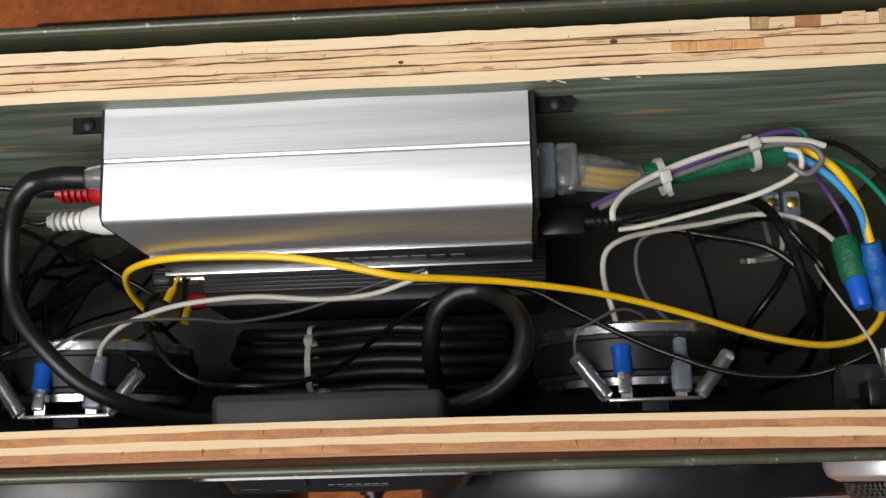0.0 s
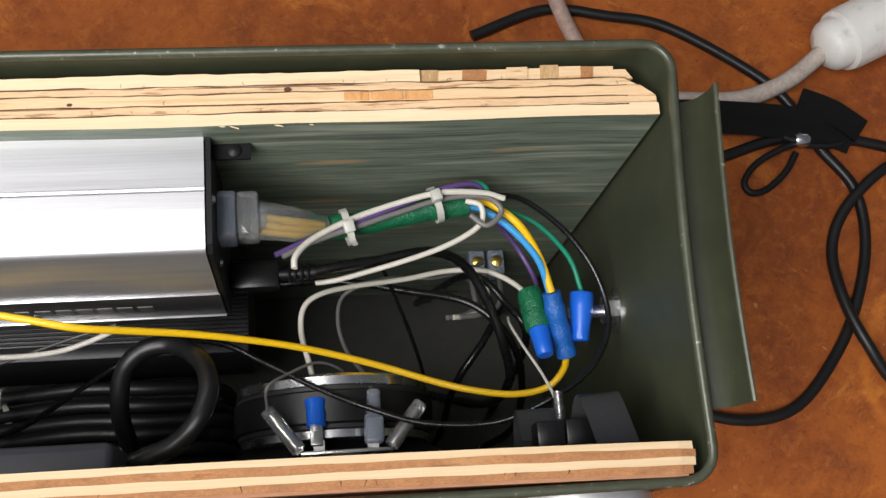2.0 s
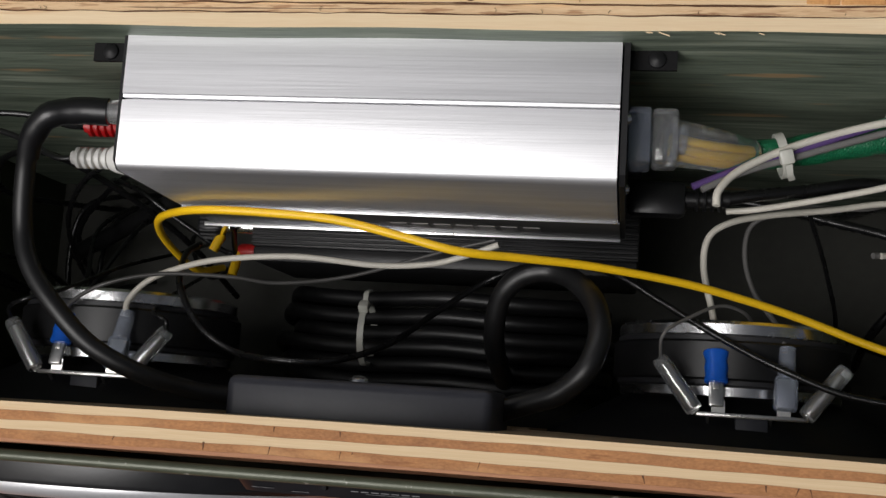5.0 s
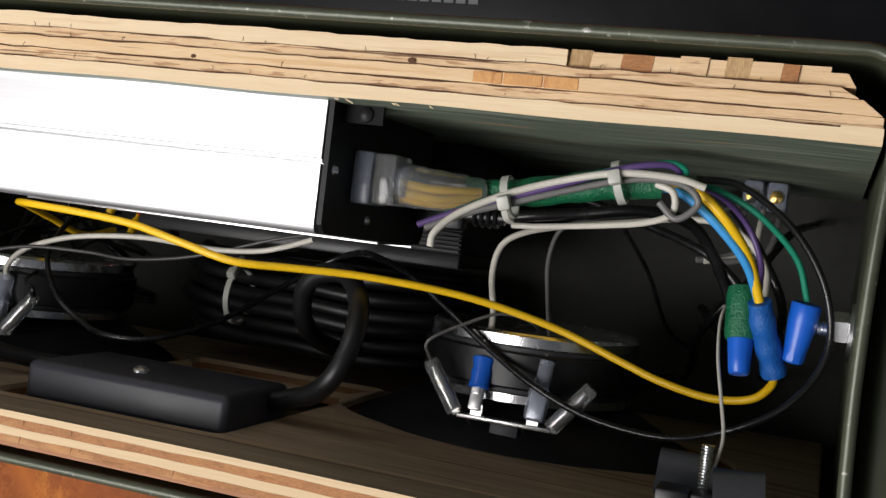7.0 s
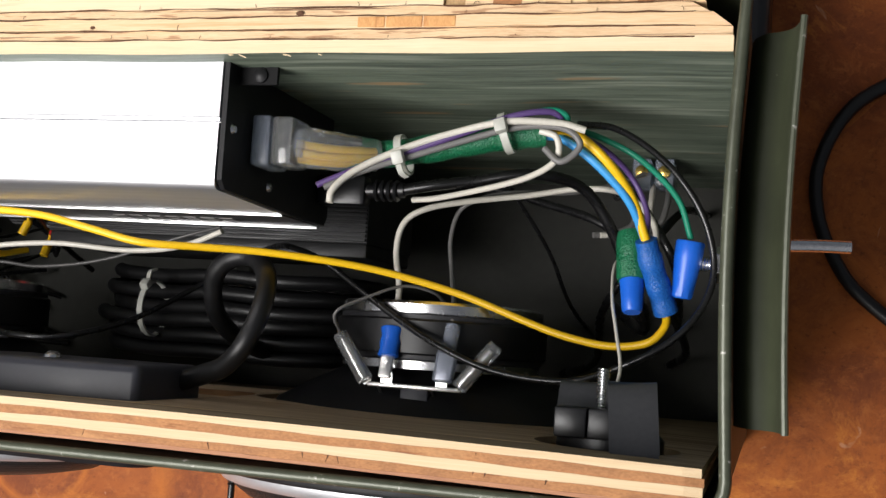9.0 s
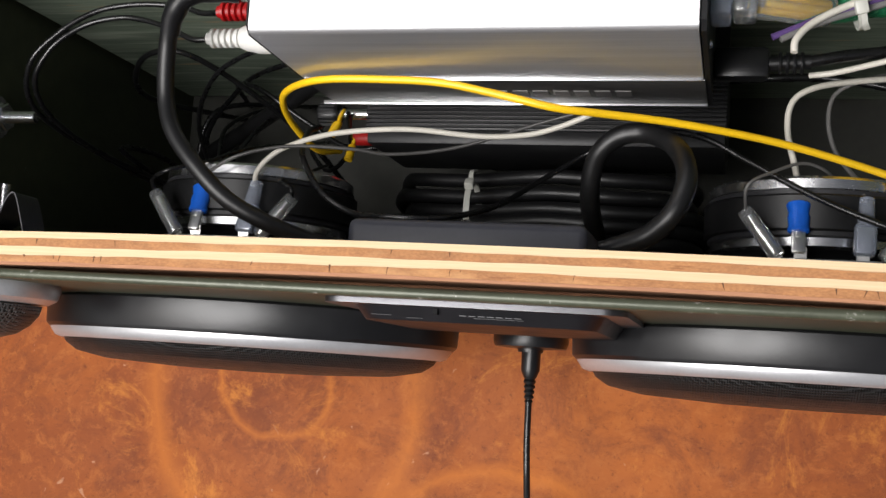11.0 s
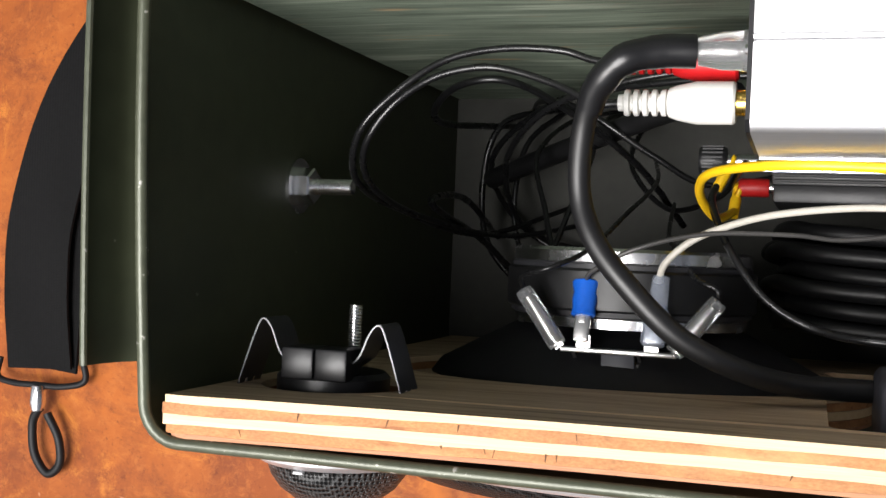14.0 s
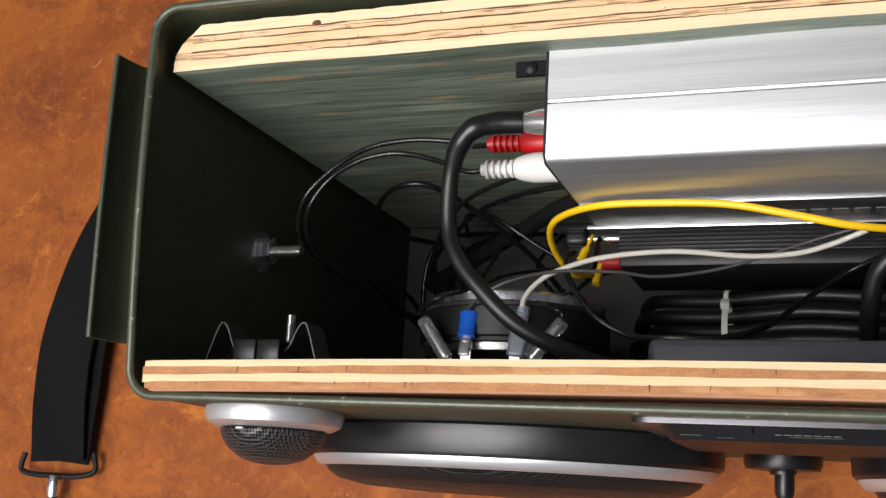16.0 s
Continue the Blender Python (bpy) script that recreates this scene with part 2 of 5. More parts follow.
def table_material():
    """Rust-brown sheet with clouds, pale scuffs and a few ring stains left by cans."""
    m = bpy.data.materials.new("rusty_table_top")
    m.use_nodes = True
    n, l = m.node_tree.nodes, m.node_tree.links
    b = n["Principled BSDF"]
    tc = n.new("ShaderNodeTexCoord")

    def noise_at(scale, detail, rough=0.6, distort=0.0):
        t = n.new("ShaderNodeTexNoise")
        t.inputs["Scale"].default_value, t.inputs["Detail"].default_value = scale, detail
        t.inputs["Roughness"].default_value, t.inputs["Distortion"].default_value = rough, distort
        l.new(tc.outputs["Object"], t.inputs["Vector"])
        return t.outputs[0]

    def blend(fac, a, col, lo, hi, top=1.0):
        r = n.new("ShaderNodeMapRange")
        r.inputs["From Min"].default_value, r.inputs["From Max"].default_value = lo, hi
        r.inputs["To Max"].default_value = top
        l.new(fac, r.inputs["Value"])
        x = n.new("ShaderNodeMix")
        x.data_type = "RGBA"
        l.new(r.outputs[0], x.inputs["Factor"])
        l.new(a, x.inputs["A"])
        x.inputs["B"].default_value = (*col, 1)
        return x.outputs["Result"]

    base = n.new("ShaderNodeRGB")
    base.outputs[0].default_value = (0.27, 0.070, 0.018, 1)
    c = blend(noise_at(4.5, 10, 0.7, 0.8), base.outputs[0], (0.41, 0.115, 0.022), 0.40, 0.60)
    c = blend(noise_at(16, 12, 0.8, 0.6), c, (0.17, 0.045, 0.017), 0.47, 0.62, 0.75)
    c = blend(noise_at(70, 10, 0.8, 0.4), c, (0.46, 0.145, 0.034), 0.50, 0.64, 0.65)
    c = blend(noise_at(9, 12, 0.78, 1.6), c, (0.58, 0.20, 0.035), 0.56, 0.66, 0.8)
    c = blend(noise_at(190, 6, 0.8), c, (0.11, 0.028, 0.012), 0.56, 0.66, 0.6)
    c = blend(noise_at(26, 3, 0.5, 3.0), c, (0.55, 0.29, 0.17), 0.72, 0.76, 0.6)
    wob = noise_at(14, 4)
    for cx, cy, r, w in ((-0.195, -0.138, 0.043, 0.005), (-0.190, -0.150, 0.105, 0.014), (-0.02, -0.31, 0.12, 0.008), (0.66, 0.0, 0.075, 0.007)):
        sub = n.new("ShaderNodeVectorMath")
        sub.operation = "DISTANCE"
        l.new(tc.outputs["Object"], sub.inputs[0])
        sub.inputs[1].default_value = (cx, cy, 0)
        off = n.new("ShaderNodeMath")
        off.operation = "MULTIPLY_ADD"
        l.new(wob, off.inputs[0])
        off.inputs[1].default_value = 0.03
        l.new(sub.outputs["Value"], off.inputs[2])
        d = n.new("ShaderNodeMath")
        d.operation = "SUBTRACT"
        l.new(off.outputs[0], d.inputs[0])
        d.inputs[1].default_value = r + 0.015
        ab = n.new("ShaderNodeMath")
        ab.operation = "ABSOLUTE"
        l.new(d.outputs[0], ab.inputs[0])
        c = blend(ab.outputs[0], c, (0.60, 0.185, 0.030), w, 0.0, 0.5)
    l.new(c, b.inputs["Base Color"])
    b.inputs["Specular IOR Level"].default_value = 0.2
    rr = n.new("ShaderNodeMapRange")
    rr.inputs["To Min"].default_value, rr.inputs["To Max"].default_value = 0.5, 0.75
    l.new(noise_at(18, 6), rr.inputs["Value"])
    l.new(rr.outputs[0], b.inputs["Roughness"])
    bp = n.new("ShaderNodeBump")
    bp.inputs["Strength"].default_value, bp.inputs["Distance"].default_value = 0.12, 0.002
    l.new(noise_at(220, 6), bp.inputs["Height"])
    l.new(bp.outputs[0], b.inputs["Normal"])
    return m


TABLE = table_material()


# ---------- building helpers ----------
def part(name, bm, mat, parent=None, label="", smooth=True):
    """Links a bmesh as one mesh object, under its parent if it has one."""
    me = bpy.data.meshes.new(name)
    bm.normal_update()
    bm.to_mesh(me)
    bm.free()
    for m in (mat if isinstance(mat, (list, tuple)) else [mat]):
        me.materials.append(m)
    if smooth:
        for p in me.polygons:
            p.use_smooth = True
        me.set_sharp_from_angle(angle=radians(38))
    ob = new(name, me)
    if parent:
        ob.parent = parent
    if label:
        ob["label"] = label
    return ob


def thing(name, label, category, group="", at=(0, 0, 0), kind=""):
    ob = new(name)
    ob.empty_display_size = 0.02
    ob.location = at
    return tagged(ob, label, category, group, kind)


def box(x0, x1, y0, y1, z0, z1, bevel=0.0, segments=2, bm=None):
    bm = bm or bmesh.new()
    res = bmesh.ops.create_cube(bm, size=1)
    vs = res["verts"]
    for v in vs:
        v.co = ((x0 + x1) / 2 + v.co.x * (x1 - x0), (y0 + y1) / 2 + v.co.y * (y1 - y0), (z0 + z1) / 2 + v.co.z * (z1 - z0))
    if bevel:
        es = list({e for v in vs for e in v.link_edges})
        bmesh.ops.bevel(bm, geom=es, offset=bevel, segments=segments, affect="EDGES", profile=0.5)
    return bm


def moved(bm, m):
    bmesh.ops.transform(bm, matrix=m, verts=bm.verts)
    return bm


def lathe(profile, axis="z", center=(0, 0, 0), steps=32, bm=None, sx=1.0, close=True):
    """Turns (radius, height) pairs round an axis; sx stretches the first cross direction."""
    bm = bm or bmesh.new()
    rings = []
    for r, h in profile:
        ring = []
        for k in range(steps):
            a = 2 * math.pi * k / steps
            p, q = r * math.cos(a) * sx, r * math.sin(a)
            co = {"z": (p, q, h), "y": (p, h, q), "x": (h, p, q)}[axis]
            ring.append(bm.verts.new(Vector(co) + Vector(center)))
        rings.append(ring)
    for a, b in zip(rings[:-1], rings[1:]):
        for k in range(steps):
            bm.faces.new((a[k], a[(k + 1) % steps], b[(k + 1) % steps], b[k]))
    if close:
        bm.faces.new(rings[0][::-1])
        bm.faces.new(rings[-1])
    bmesh.ops.recalc_face_normals(bm, faces=bm.faces)
    return bm


def smooth_line(points, per=8, closed=False):
    """Points on a smooth curve through the given ones."""
    p = [Vector(q) for q in points]
    out = []
    n = len(p)
    for i in range(n if closed else n - 1):
        if closed:
            a, b, c, d = p[i - 1], p[i], p[(i + 1) % n], p[(i + 2) % n]
        else:
            b, c = p[i], p[i + 1]
            a = p[i - 1] if i else b * 2 - c
            d = p[i + 2] if i + 2 < n else c * 2 - b
        for k in range(per):
            t = k / per
            out.append(0.5 * (2 * b + (c - a) * t + (2 * a - 5 * b + 4 * c - d) * t * t + (3 * b - a - 3 * c + d) * t ** 3))
    if not closed:
        out.append(p[-1])
    return out


def tube(points, radius, per=8, sides=10, closed=False, straight=False, bm=None, radii=None):
    """A round section swept along a smooth line."""
    bm = bm or bmesh.new()
    line = [Vector(q) for q in points] if straight else smooth_line(points, per, closed)
    n = len(line)
    side = None
    rings = []
    for i, q in enumerate(line):
        if closed:
            d = line[(i + 1) % n] - line[i - 1]
        else:
            d = line[min(i + 1, n - 1)] - line[max(i - 1, 0)]
        d = d.normalized() if d.length > 1e-9 else Vector((0, 0, 1))
        if side is None:
            side = d.orthogonal().normalized()
        side = (side - d * side.dot(d))
        side = side.normalized() if side.length > 1e-6 else d.orthogonal().normalized()
        up = d.cross(side)
        r = radius if radii is None else radii[min(len(radii) - 1, int(i * len(radii) / n))]
        rings.append([bm.verts.new(q + (side * math.cos(2 * math.pi * k / sides) + up * math.sin(2 * math.pi * k / sides)) * r) for k in range(sides)])
    for i in range(n if closed else n - 1):
        a, b = rings[i], rings[(i + 1) % n]
        for k in range(sides):
            bm.faces.new((a[k], a[(k + 1) % sides], b[(k + 1) % sides], b[k]))
    if not closed:
        bm.faces.new(rings[0][::-1])
        bm.faces.new(rings[-1])
    bmesh.ops.recalc_face_normals(bm, faces=bm.faces)
    return bm


def band(line, across, width, thick, bm=None):
    """A flat strip swept along a line; across: the direction of its width at every point, or one direction."""
    bm = bm or bmesh.new()
    pts = [Vector(q) for q in line]
    rings = []
    for i, q in enumerate(pts):
        d = (pts[min(i + 1, len(pts) - 1)] - pts[max(i - 1, 0)]).normalized()
        a = Vector(across[i] if isinstance(across, list) else across).normalized()
        up = d.cross(a).normalized()
        a = up.cross(d).normalized()
        rings.append([bm.verts.new(q + a * (width / 2 * s) + up * (thick / 2 * t)) for s, t in ((-1, -1), (1, -1), (1, 1), (-1, 1))])
    for a, b in zip(rings[:-1], rings[1:]):
        for k in range(4):
            bm.faces.new((a[k], a[(k + 1) % 4], b[(k + 1) % 4], b[k]))
    bm.faces.new(rings[0][::-1])
    bm.faces.new(rings[-1])
    bmesh.ops.recalc_face_normals(bm, faces=bm.faces)
    return bm


def slab(outline, holes, depth, m):
    """A flat plate with holes: outlines in its own x and y, thickness along z, laid by the pose m."""
    cu = bpy.data.curves.new("slab", "CURVE")
    cu.dimensions, cu.fill_mode, cu.extrude = "2D", "BOTH", depth / 2
    for pts in [outline, *holes]:
        s = cu.splines.new("POLY")
        s.points.add(len(pts) - 1)
        for q, p in zip(s.points, pts):
            q.co = (p[0], p[1], 0, 1)
        s.use_cyclic_u = True
    ob = bpy.data.objects.new("slab", cu)
    scene.collection.objects.link(ob)
    deps = bpy.context.evaluated_depsgraph_get()
    me = bpy.data.meshes.new_from_object(ob.evaluated_get(deps))
    bm = bmesh.new()
    bm.from_mesh(me)
    bmesh.ops.transform(bm, matrix=m, verts=bm.verts)
    for f in bm.faces:
        f.smooth = False
    bmesh.ops.remove_doubles(bm, verts=bm.verts, dist=1e-6)
    bpy.data.objects.remove(ob)
    bpy.data.curves.remove(cu)
    bpy.data.meshes.remove(me)
    return bm


def oval(cx, cy, rx, ry, steps=40):
    return [(cx + rx * math.cos(2 * math.pi * k / steps), cy + ry * math.sin(2 * math.pi * k / steps)) for k in range(steps)]


def round_rect(x0, x1, y0, y1, r, steps=6):
    out = []
    for cx, cy, a0 in ((x1 - r, y1 - r, 0), (x0 + r, y1 - r, 90), (x0 + r, y0 + r, 180), (x1 - r, y0 + r, 270)):
        for k in range(steps + 1):
            a = radians(a0 + 90 * k / steps)
            out.append((cx + r * math.cos(a), cy + r * math.sin(a)))
    return out


# ---------- the table ----------
bm = box(-1.6, 1.6, -1.1, 1.3, -0.04, 0.0, 0.004)
tagged(part("table_top", bm, TABLE), "rust-brown worn table top with scuffs and ring stains", "table", kind="structure")

# ---------- the ammunition can ----------
X0, X1, Y0, Y1 = -0.2825, 0.3310, -0.0912, 0.1070
can = thing("ammunition_can", "olive green painted steel can, open, worn rim, on the table", "can")


def bulge(y):
    u = (y - 0.007) / 0.1
    return max(0.0, 1 - u * u) ** 1.5


def rim_point(x, y):
    """Where the top edge of the sheet runs above the plan point: both ends are slightly bent."""
    r = min(1.0, max(0.0, (x - 0.305) / 0.02))
    l = min(1.0, max(0.0, (-0.262 - x) / 0.02))
    z = 0.3590 + 0.013 * (y - Y0) / (Y1 - Y0)
    return x - 0.0035 * bulge(y) * r, y, z + 0.002 * bulge(y) * r + 0.003 * bulge(y) * l


def can_loop(inset):
    pts = round_rect(X0 + inset, X1 - inset, Y0 + inset, Y1 - inset, 0.014 - inset)
    out = []
    for k, p in enumerate(pts):
        q = pts[(k + 1) % len(pts)]
        n = max(1, int(math.dist(p, q) / 0.012))
        out += [(p[0] + (q[0] - p[0]) * i / n, p[1] + (q[1] - p[1]) * i / n) for i in range(n)]
    return out


def wall_mesh():
    bm = bmesh.new()
    rings = []
    for inset, levels in ((0.0, (0.0, 0.1, 0.2, 0.3, 1.0)), (0.0014, (1.0, 0.3, 0.2, 0.1, 0.0))):
        for lv in levels:
            ring = []
            for x, y in can_loop(0.0014):
                s = 1 if inset == 0 else 0
                tx, ty, tz = rim_point(x, y)
                bend = 0 if lv == 0 else 1
                z = 0.004 if lv == 0 else (tz if lv == 1.0 else lv)
                nx = (0.0014 * s * (1 if x > X1 - 0.013 else -1 if x < X0 + 0.013 else 0), 0.0014 * s * (1 if y > Y1 - 0.013 else -1 if y < Y0 + 0.013 else 0))
                ring.append(bm.verts.new((x + (tx - x) * bend + nx[0], y + nx[1], z)))
            rings.append(ring)
    n = len(rings[0])
    for a, b in zip(rings[:-1], rings[1:]):
        for k in range(n):
            bm.faces.new((a[k], a[(k + 1) % n], b[(k + 1) % n], b[k]))
    bmesh.ops.recalc_face_normals(bm, faces=bm.faces)
    return bm


part("wall", wall_mesh(), OLIVE, can)
# the floor's colour is darkened to stand for the shade deep inside
part("bottom", slab(round_rect(X0 + 0.0015, X1 - 0.0015, Y0 + 0.0015, Y1 - 0.0015, 0.0125), [], 0.002, pose(0, 0, 0.006)), speckled(material("shade_toned_can_floor", (0.036, 0.036, 0.029), 0.65, 0.0, 20, 0.2, 0.05), (0.05, 0.05, 0.04), 30, 0.56, (1, 1, 1), 0.15, 0.6), can, "grey-olive floor of the can, deep shade put into its colour")
part("rim", tube([rim_point(x, y) for x, y in can_loop(0.0007)], 0.0023, sides=10, closed=True, straight=True), OLIVE_EDGE, can, "rolled rim with paint worn to bare steel")


def ear(side, x, y0, y1, reach, lift):
    """A flared sheet flange welded along an end of the can, bent with it."""
    prof = smooth_line([(0.0012, -0.046), (0.002, -0.030), (0.007, -0.021), (0.0135, -0.0185), (0.018, -0.015), (0.0208, -0.007), (0.0215, 0.001)], 4)
    prof = [(p[0] * reach / 0.0215, p[1] + lift * max(0.0, p[0]) / 0.0215) for p in prof]
    bm = bmesh.new()
    n = 16
    rows = []
    for k in range(n + 1):
        y = y0 + (y1 - y0) * k / n
        rx, _, rz = rim_point(x, y)
        rz -= 0.5 * (rz - 0.3655)
        rows.append([[bm.verts.new((rx + side * (dx + t * 0.0015), y, rz + dz)) for dx, dz in prof] for t in (0, 1)])
    m = len(prof)
    for a, b in zip(rows[:-1], rows[1:]):
        for j in range(m - 1):
            bm.faces.new((a[0][j], a[0][j + 1], b[0][j + 1], b[0][j]))
            bm.faces.new((a[1][j], b[1][j], b[1][j + 1], a[1][j + 1]))
        for j in (0, m - 1):
            bm.faces.new((a[0][j], b[0][j], b[1][j], a[1][j]))
    for r in (rows[0], rows[-1]):
        for j in range(m - 1):
            bm.faces.new((r[0][j], r[0][j + 1], r[1][j + 1], r[1][j]))
    bmesh.ops.recalc_face_normals(bm, faces=bm.faces)
    edge = [(r[0][-1].co + r[1][-1].co) / 2 for r in rows]
    sheet = part("ear", bm, OLIVE, can, "flared flange at the end of the can")
    part("ear_edge", tube(edge, 0.0013, sides=8, straight=True), OLIVE_EDGE, sheet, "worn bare edge")


ear(1, X1, -0.059, 0.086, 0.0185, 0.002)
ear(-1, X0, -0.064, 0.081, 0.0158, 0.008)

# hasp plate and pin outside the far end
plate = part("bracket", box(0.345, 0.349, -0.058, 0.062, 0.24, 0.30, 0.001), BLACK_METAL, can, "black bracket")
part("standoff", box(X1 - 0.004, 0.346, 0.000, 0.024, 0.262, 0.274, 0.001), OLIVE, can)
part("pin", tube([(0.347, 0.016, 0.268), (0.360, 0.0165, 0.267), (0.374, 0.0165, 0.266)], 0.0028, sides=12), STEEL, can, "steel pin")

# ---------- plywood linings ----------
FY = -0.0735
front_ply = thing("plywood_panel", "front plywood lining with cut-outs, raw brown face", "plywood")


def bow(x):
    u = (x - 0.0235) / 0.298
    return 0.0035 * (1 - u * u)


cuts = [oval(-0.233, 0.300, 0.030, 0.030), oval(0.280, 0.300, 0.030, 0.030), oval(-0.1400, 0.190, 0.108, 0.075, 56), oval(0.1740, 0.170, 0.108, 0.075, 56),
        round_rect(-0.052, 0.074, 0.13, 0.326, 0.006, 3)]
ragged = random.Random(4)


def joint(x, k):
    """The slightly uneven glue line between two veneers."""
    return 0.00022 * math.sin(x * 47 + k * 2.1) + 0.00012 * math.sin(x * 173 + k * 5.3) if 0 < k < 5 else 0.0


def ply_sheet(k, y0, y1, x0, x1, mat, face_mat=None, n=90):
    bm = slab([(x0, 0.02), (x1, 0.02), *[(x1 + (x0 - x1) * q / 40, 0.333) for q in range(41)]], cuts, y1 - y0 - 0.0002, pose(0, (y0 + y1) / 2, 0, 90, 0, 0))
    rows = []
    for q in range(n + 1):
        x = x0 + (x1 - x0) * q / n
        top = 0.360 + ragged.uniform(-0.00012, 0.00004) - (0.0012 if q in (0, n) else 0.0)
        ya, yb = y0 + joint(x, k + 1) + 0.00003, y1 + joint(x, k) - 0.00003
        rows.append([bm.verts.new(c) for c in ((x, ya, 0.333), (x, ya, top), (x, yb, top), (x, yb, 0.333))])
    for a, b in zip(rows, rows[1:]):
        for s in range(4):
            bm.faces.new((a[s], b[s], b[(s + 1) % 4], a[(s + 1) % 4]))
    bm.faces.new(rows[0])
    bm.faces.new(rows[-1][::-1])
    for v in bm.verts:
        v.co.y += bow(v.co.x)
    bmesh.ops.recalc_face_normals(bm, faces=bm.faces)
    mats = [mat]
    if face_mat:
        mats.append(face_mat)
        bm.normal_update()
        for f in bm.faces:
            if f.normal.y > 0.7:
                f.material_index = 1
    return part("veneer", bm, mats, front_ply, smooth=False)


y = FY
for k, (th, mat, dx) in enumerate(((0.0031, PLY_CREAM, 0), (0.0036, PLY_BROWN, 0.0010), (0.0037, PLY_CREAM, 0.0006), (0.0033, PLY_BROWN, -0.0008), (0.0014, PLY_RED, -0.0030))):
    ply_sheet(k, y - th, y, -0.2745 - dx, 0.3215 + dx, mat, RAW_WOOD if k == 0 else None)
    y -= th

back_ply = thing("plywood_panel", "thick back plywood lining, green stained face, chipped top edge", "plywood")


def back_layer(y0, y1, x0, x1, mat, name="veneer", top=0.360, cut_r=0.0, cut_l=0.0, faces=None, jag=0.0004, n=90):
    """A veneer of the back lining, seen on its sawn top edge; cut_r and cut_l slant its ends."""
    def wav(x, k):
        return 0.0005 * math.sin(x * 61 + k * 40) + ragged.uniform(-jag, jag)
    front = [(x0 + (x1 - x0) * k / n, y0) for k in range(n + 1)]
    bm = bmesh.new()
    rows = []
    for k, (x, _) in enumerate(front):
        rows.append((x, min(x, x1 - cut_r), max(x, x0)))
    tv, bv = [], []
    for k, (x, xr, xl) in enumerate(rows):
        xb = min(max(x, x0 + cut_l * 1.0), x1 - cut_r)
        dz = ragged.uniform(-0.0001, 0.0001)
        tv.append((bm.verts.new((x, y0 + 0.0003 * math.sin(x * 50), top + dz)), bm.verts.new((xb, y1 + 0.4 * wav(x, y1 * 10), top + dz))))
        bv.append((bm.verts.new((x, y0 + 0.0003 * math.sin(x * 50), 0.02)), bm.verts.new((xb, y1, 0.02))))
    for k in range(n):
        bm.faces.new((tv[k][0], tv[k + 1][0], tv[k + 1][1], tv[k][1]))
        bm.faces.new((bv[k][0], bv[k][1], bv[k + 1][1], bv[k + 1][0]))
        bm.faces.new((tv[k][0], bv[k][0], bv[k + 1][0], tv[k + 1][0]))
        bm.faces.new((tv[k][1], tv[k + 1][1], bv[k + 1][1], bv[k][1]))
    bm.faces.new((tv[0][0], tv[0][1], bv[0][1], bv[0][0]))
    bm.faces.new((tv[-1][0], bv[-1][0], bv[-1][1], tv[-1][1]))
    bmesh.ops.recalc_face_normals(bm, faces=bm.faces)
    mats = [mat]
    if faces:
        mats.append(faces)
        bm.normal_update()
        for f in bm.faces:
            if f.normal.y < -0.7:
                f.material_index = 1
    return part(name, bm, mats, back_ply, smooth=False)


BX0, BX1 = -0.2765, 0.3255
back_layer(0.0765, 0.0822, BX0, BX1, PLY_LIGHT, faces=GREEN_WOOD)
back_layer(0.0824, 0.0862, BX0, BX1 - 0.0005, PLY_GREYISH, top=0.3594)
back_layer(0.0864, 0.0915, BX0 + 0.001, BX1 - 0.001, PLY_TAN, cut_r=0.007, cut_l=0.003)
back_layer(0.0917, 0.0952, BX0 + 0.004, BX1 - 0.009, PLY_GREYISH, top=0.3596, cut_r=0.007, cut_l=0.003)
back_layer(0.0954, 0.1012, BX0 + 0.008, 0.2150, PLY_LIGHT, cut_l=0.006, jag=0.0008)
glue = random.Random(31)
for gy in (0.0823, 0.0863, 0.0916, 0.0953):
    pts = [(BX0 + 0.01 + 0.0085 * k, gy + glue.uniform(-0.00035, 0.00035), 0.36004 + glue.uniform(-0.00012, 0.00006)) for k in range(69)]
    part("glue_line", tube(pts, 0.00030, per=2, sides=5, radii=[glue.uniform(0.00012, 0.00042) for _ in range(40)]), WOOD_CRACK, back_ply, "dark uneven glue line")
KNOT = speckled(material("orange_knot_wood", (0.66, 0.30, 0.10), 0.75, 0.0, 90, 0.15, 0.04, (3, 1, 1), color2=(0.78, 0.43, 0.17)), (0.40, 0.14, 0.04), 120, 0.60, (3, 0.6, 0.6), 0.06, 0.7)
for kx0, kx1 in ((0.180, 0.1915), (0.1919, 0.2070), (0.2074, 0.2205)):
    part("knot_patch", box(kx0, kx1, 0.0868, 0.0912, 0.3560, 0.36028, 0.0003, 1), KNOT, back_ply, "orange knot wood patch")
for k in range(46):
    cx, cy = glue.uniform(BX0 + 0.01, 0.31), glue.choice((0.0830, 0.0868, 0.0920, 0.0956))
    cl = glue.uniform(0.0006, 0.0020)
    part("crack", tube([(cx, cy, 0.3601), (cx + glue.uniform(-0.0006, 0.0006), cy + cl * 0.5, 0.36015), (cx + glue.uniform(-0.0008, 0.0008), cy + cl, 0.3601)], 0.00012, per=2, sides=4), WOOD_CRACK, back_ply)
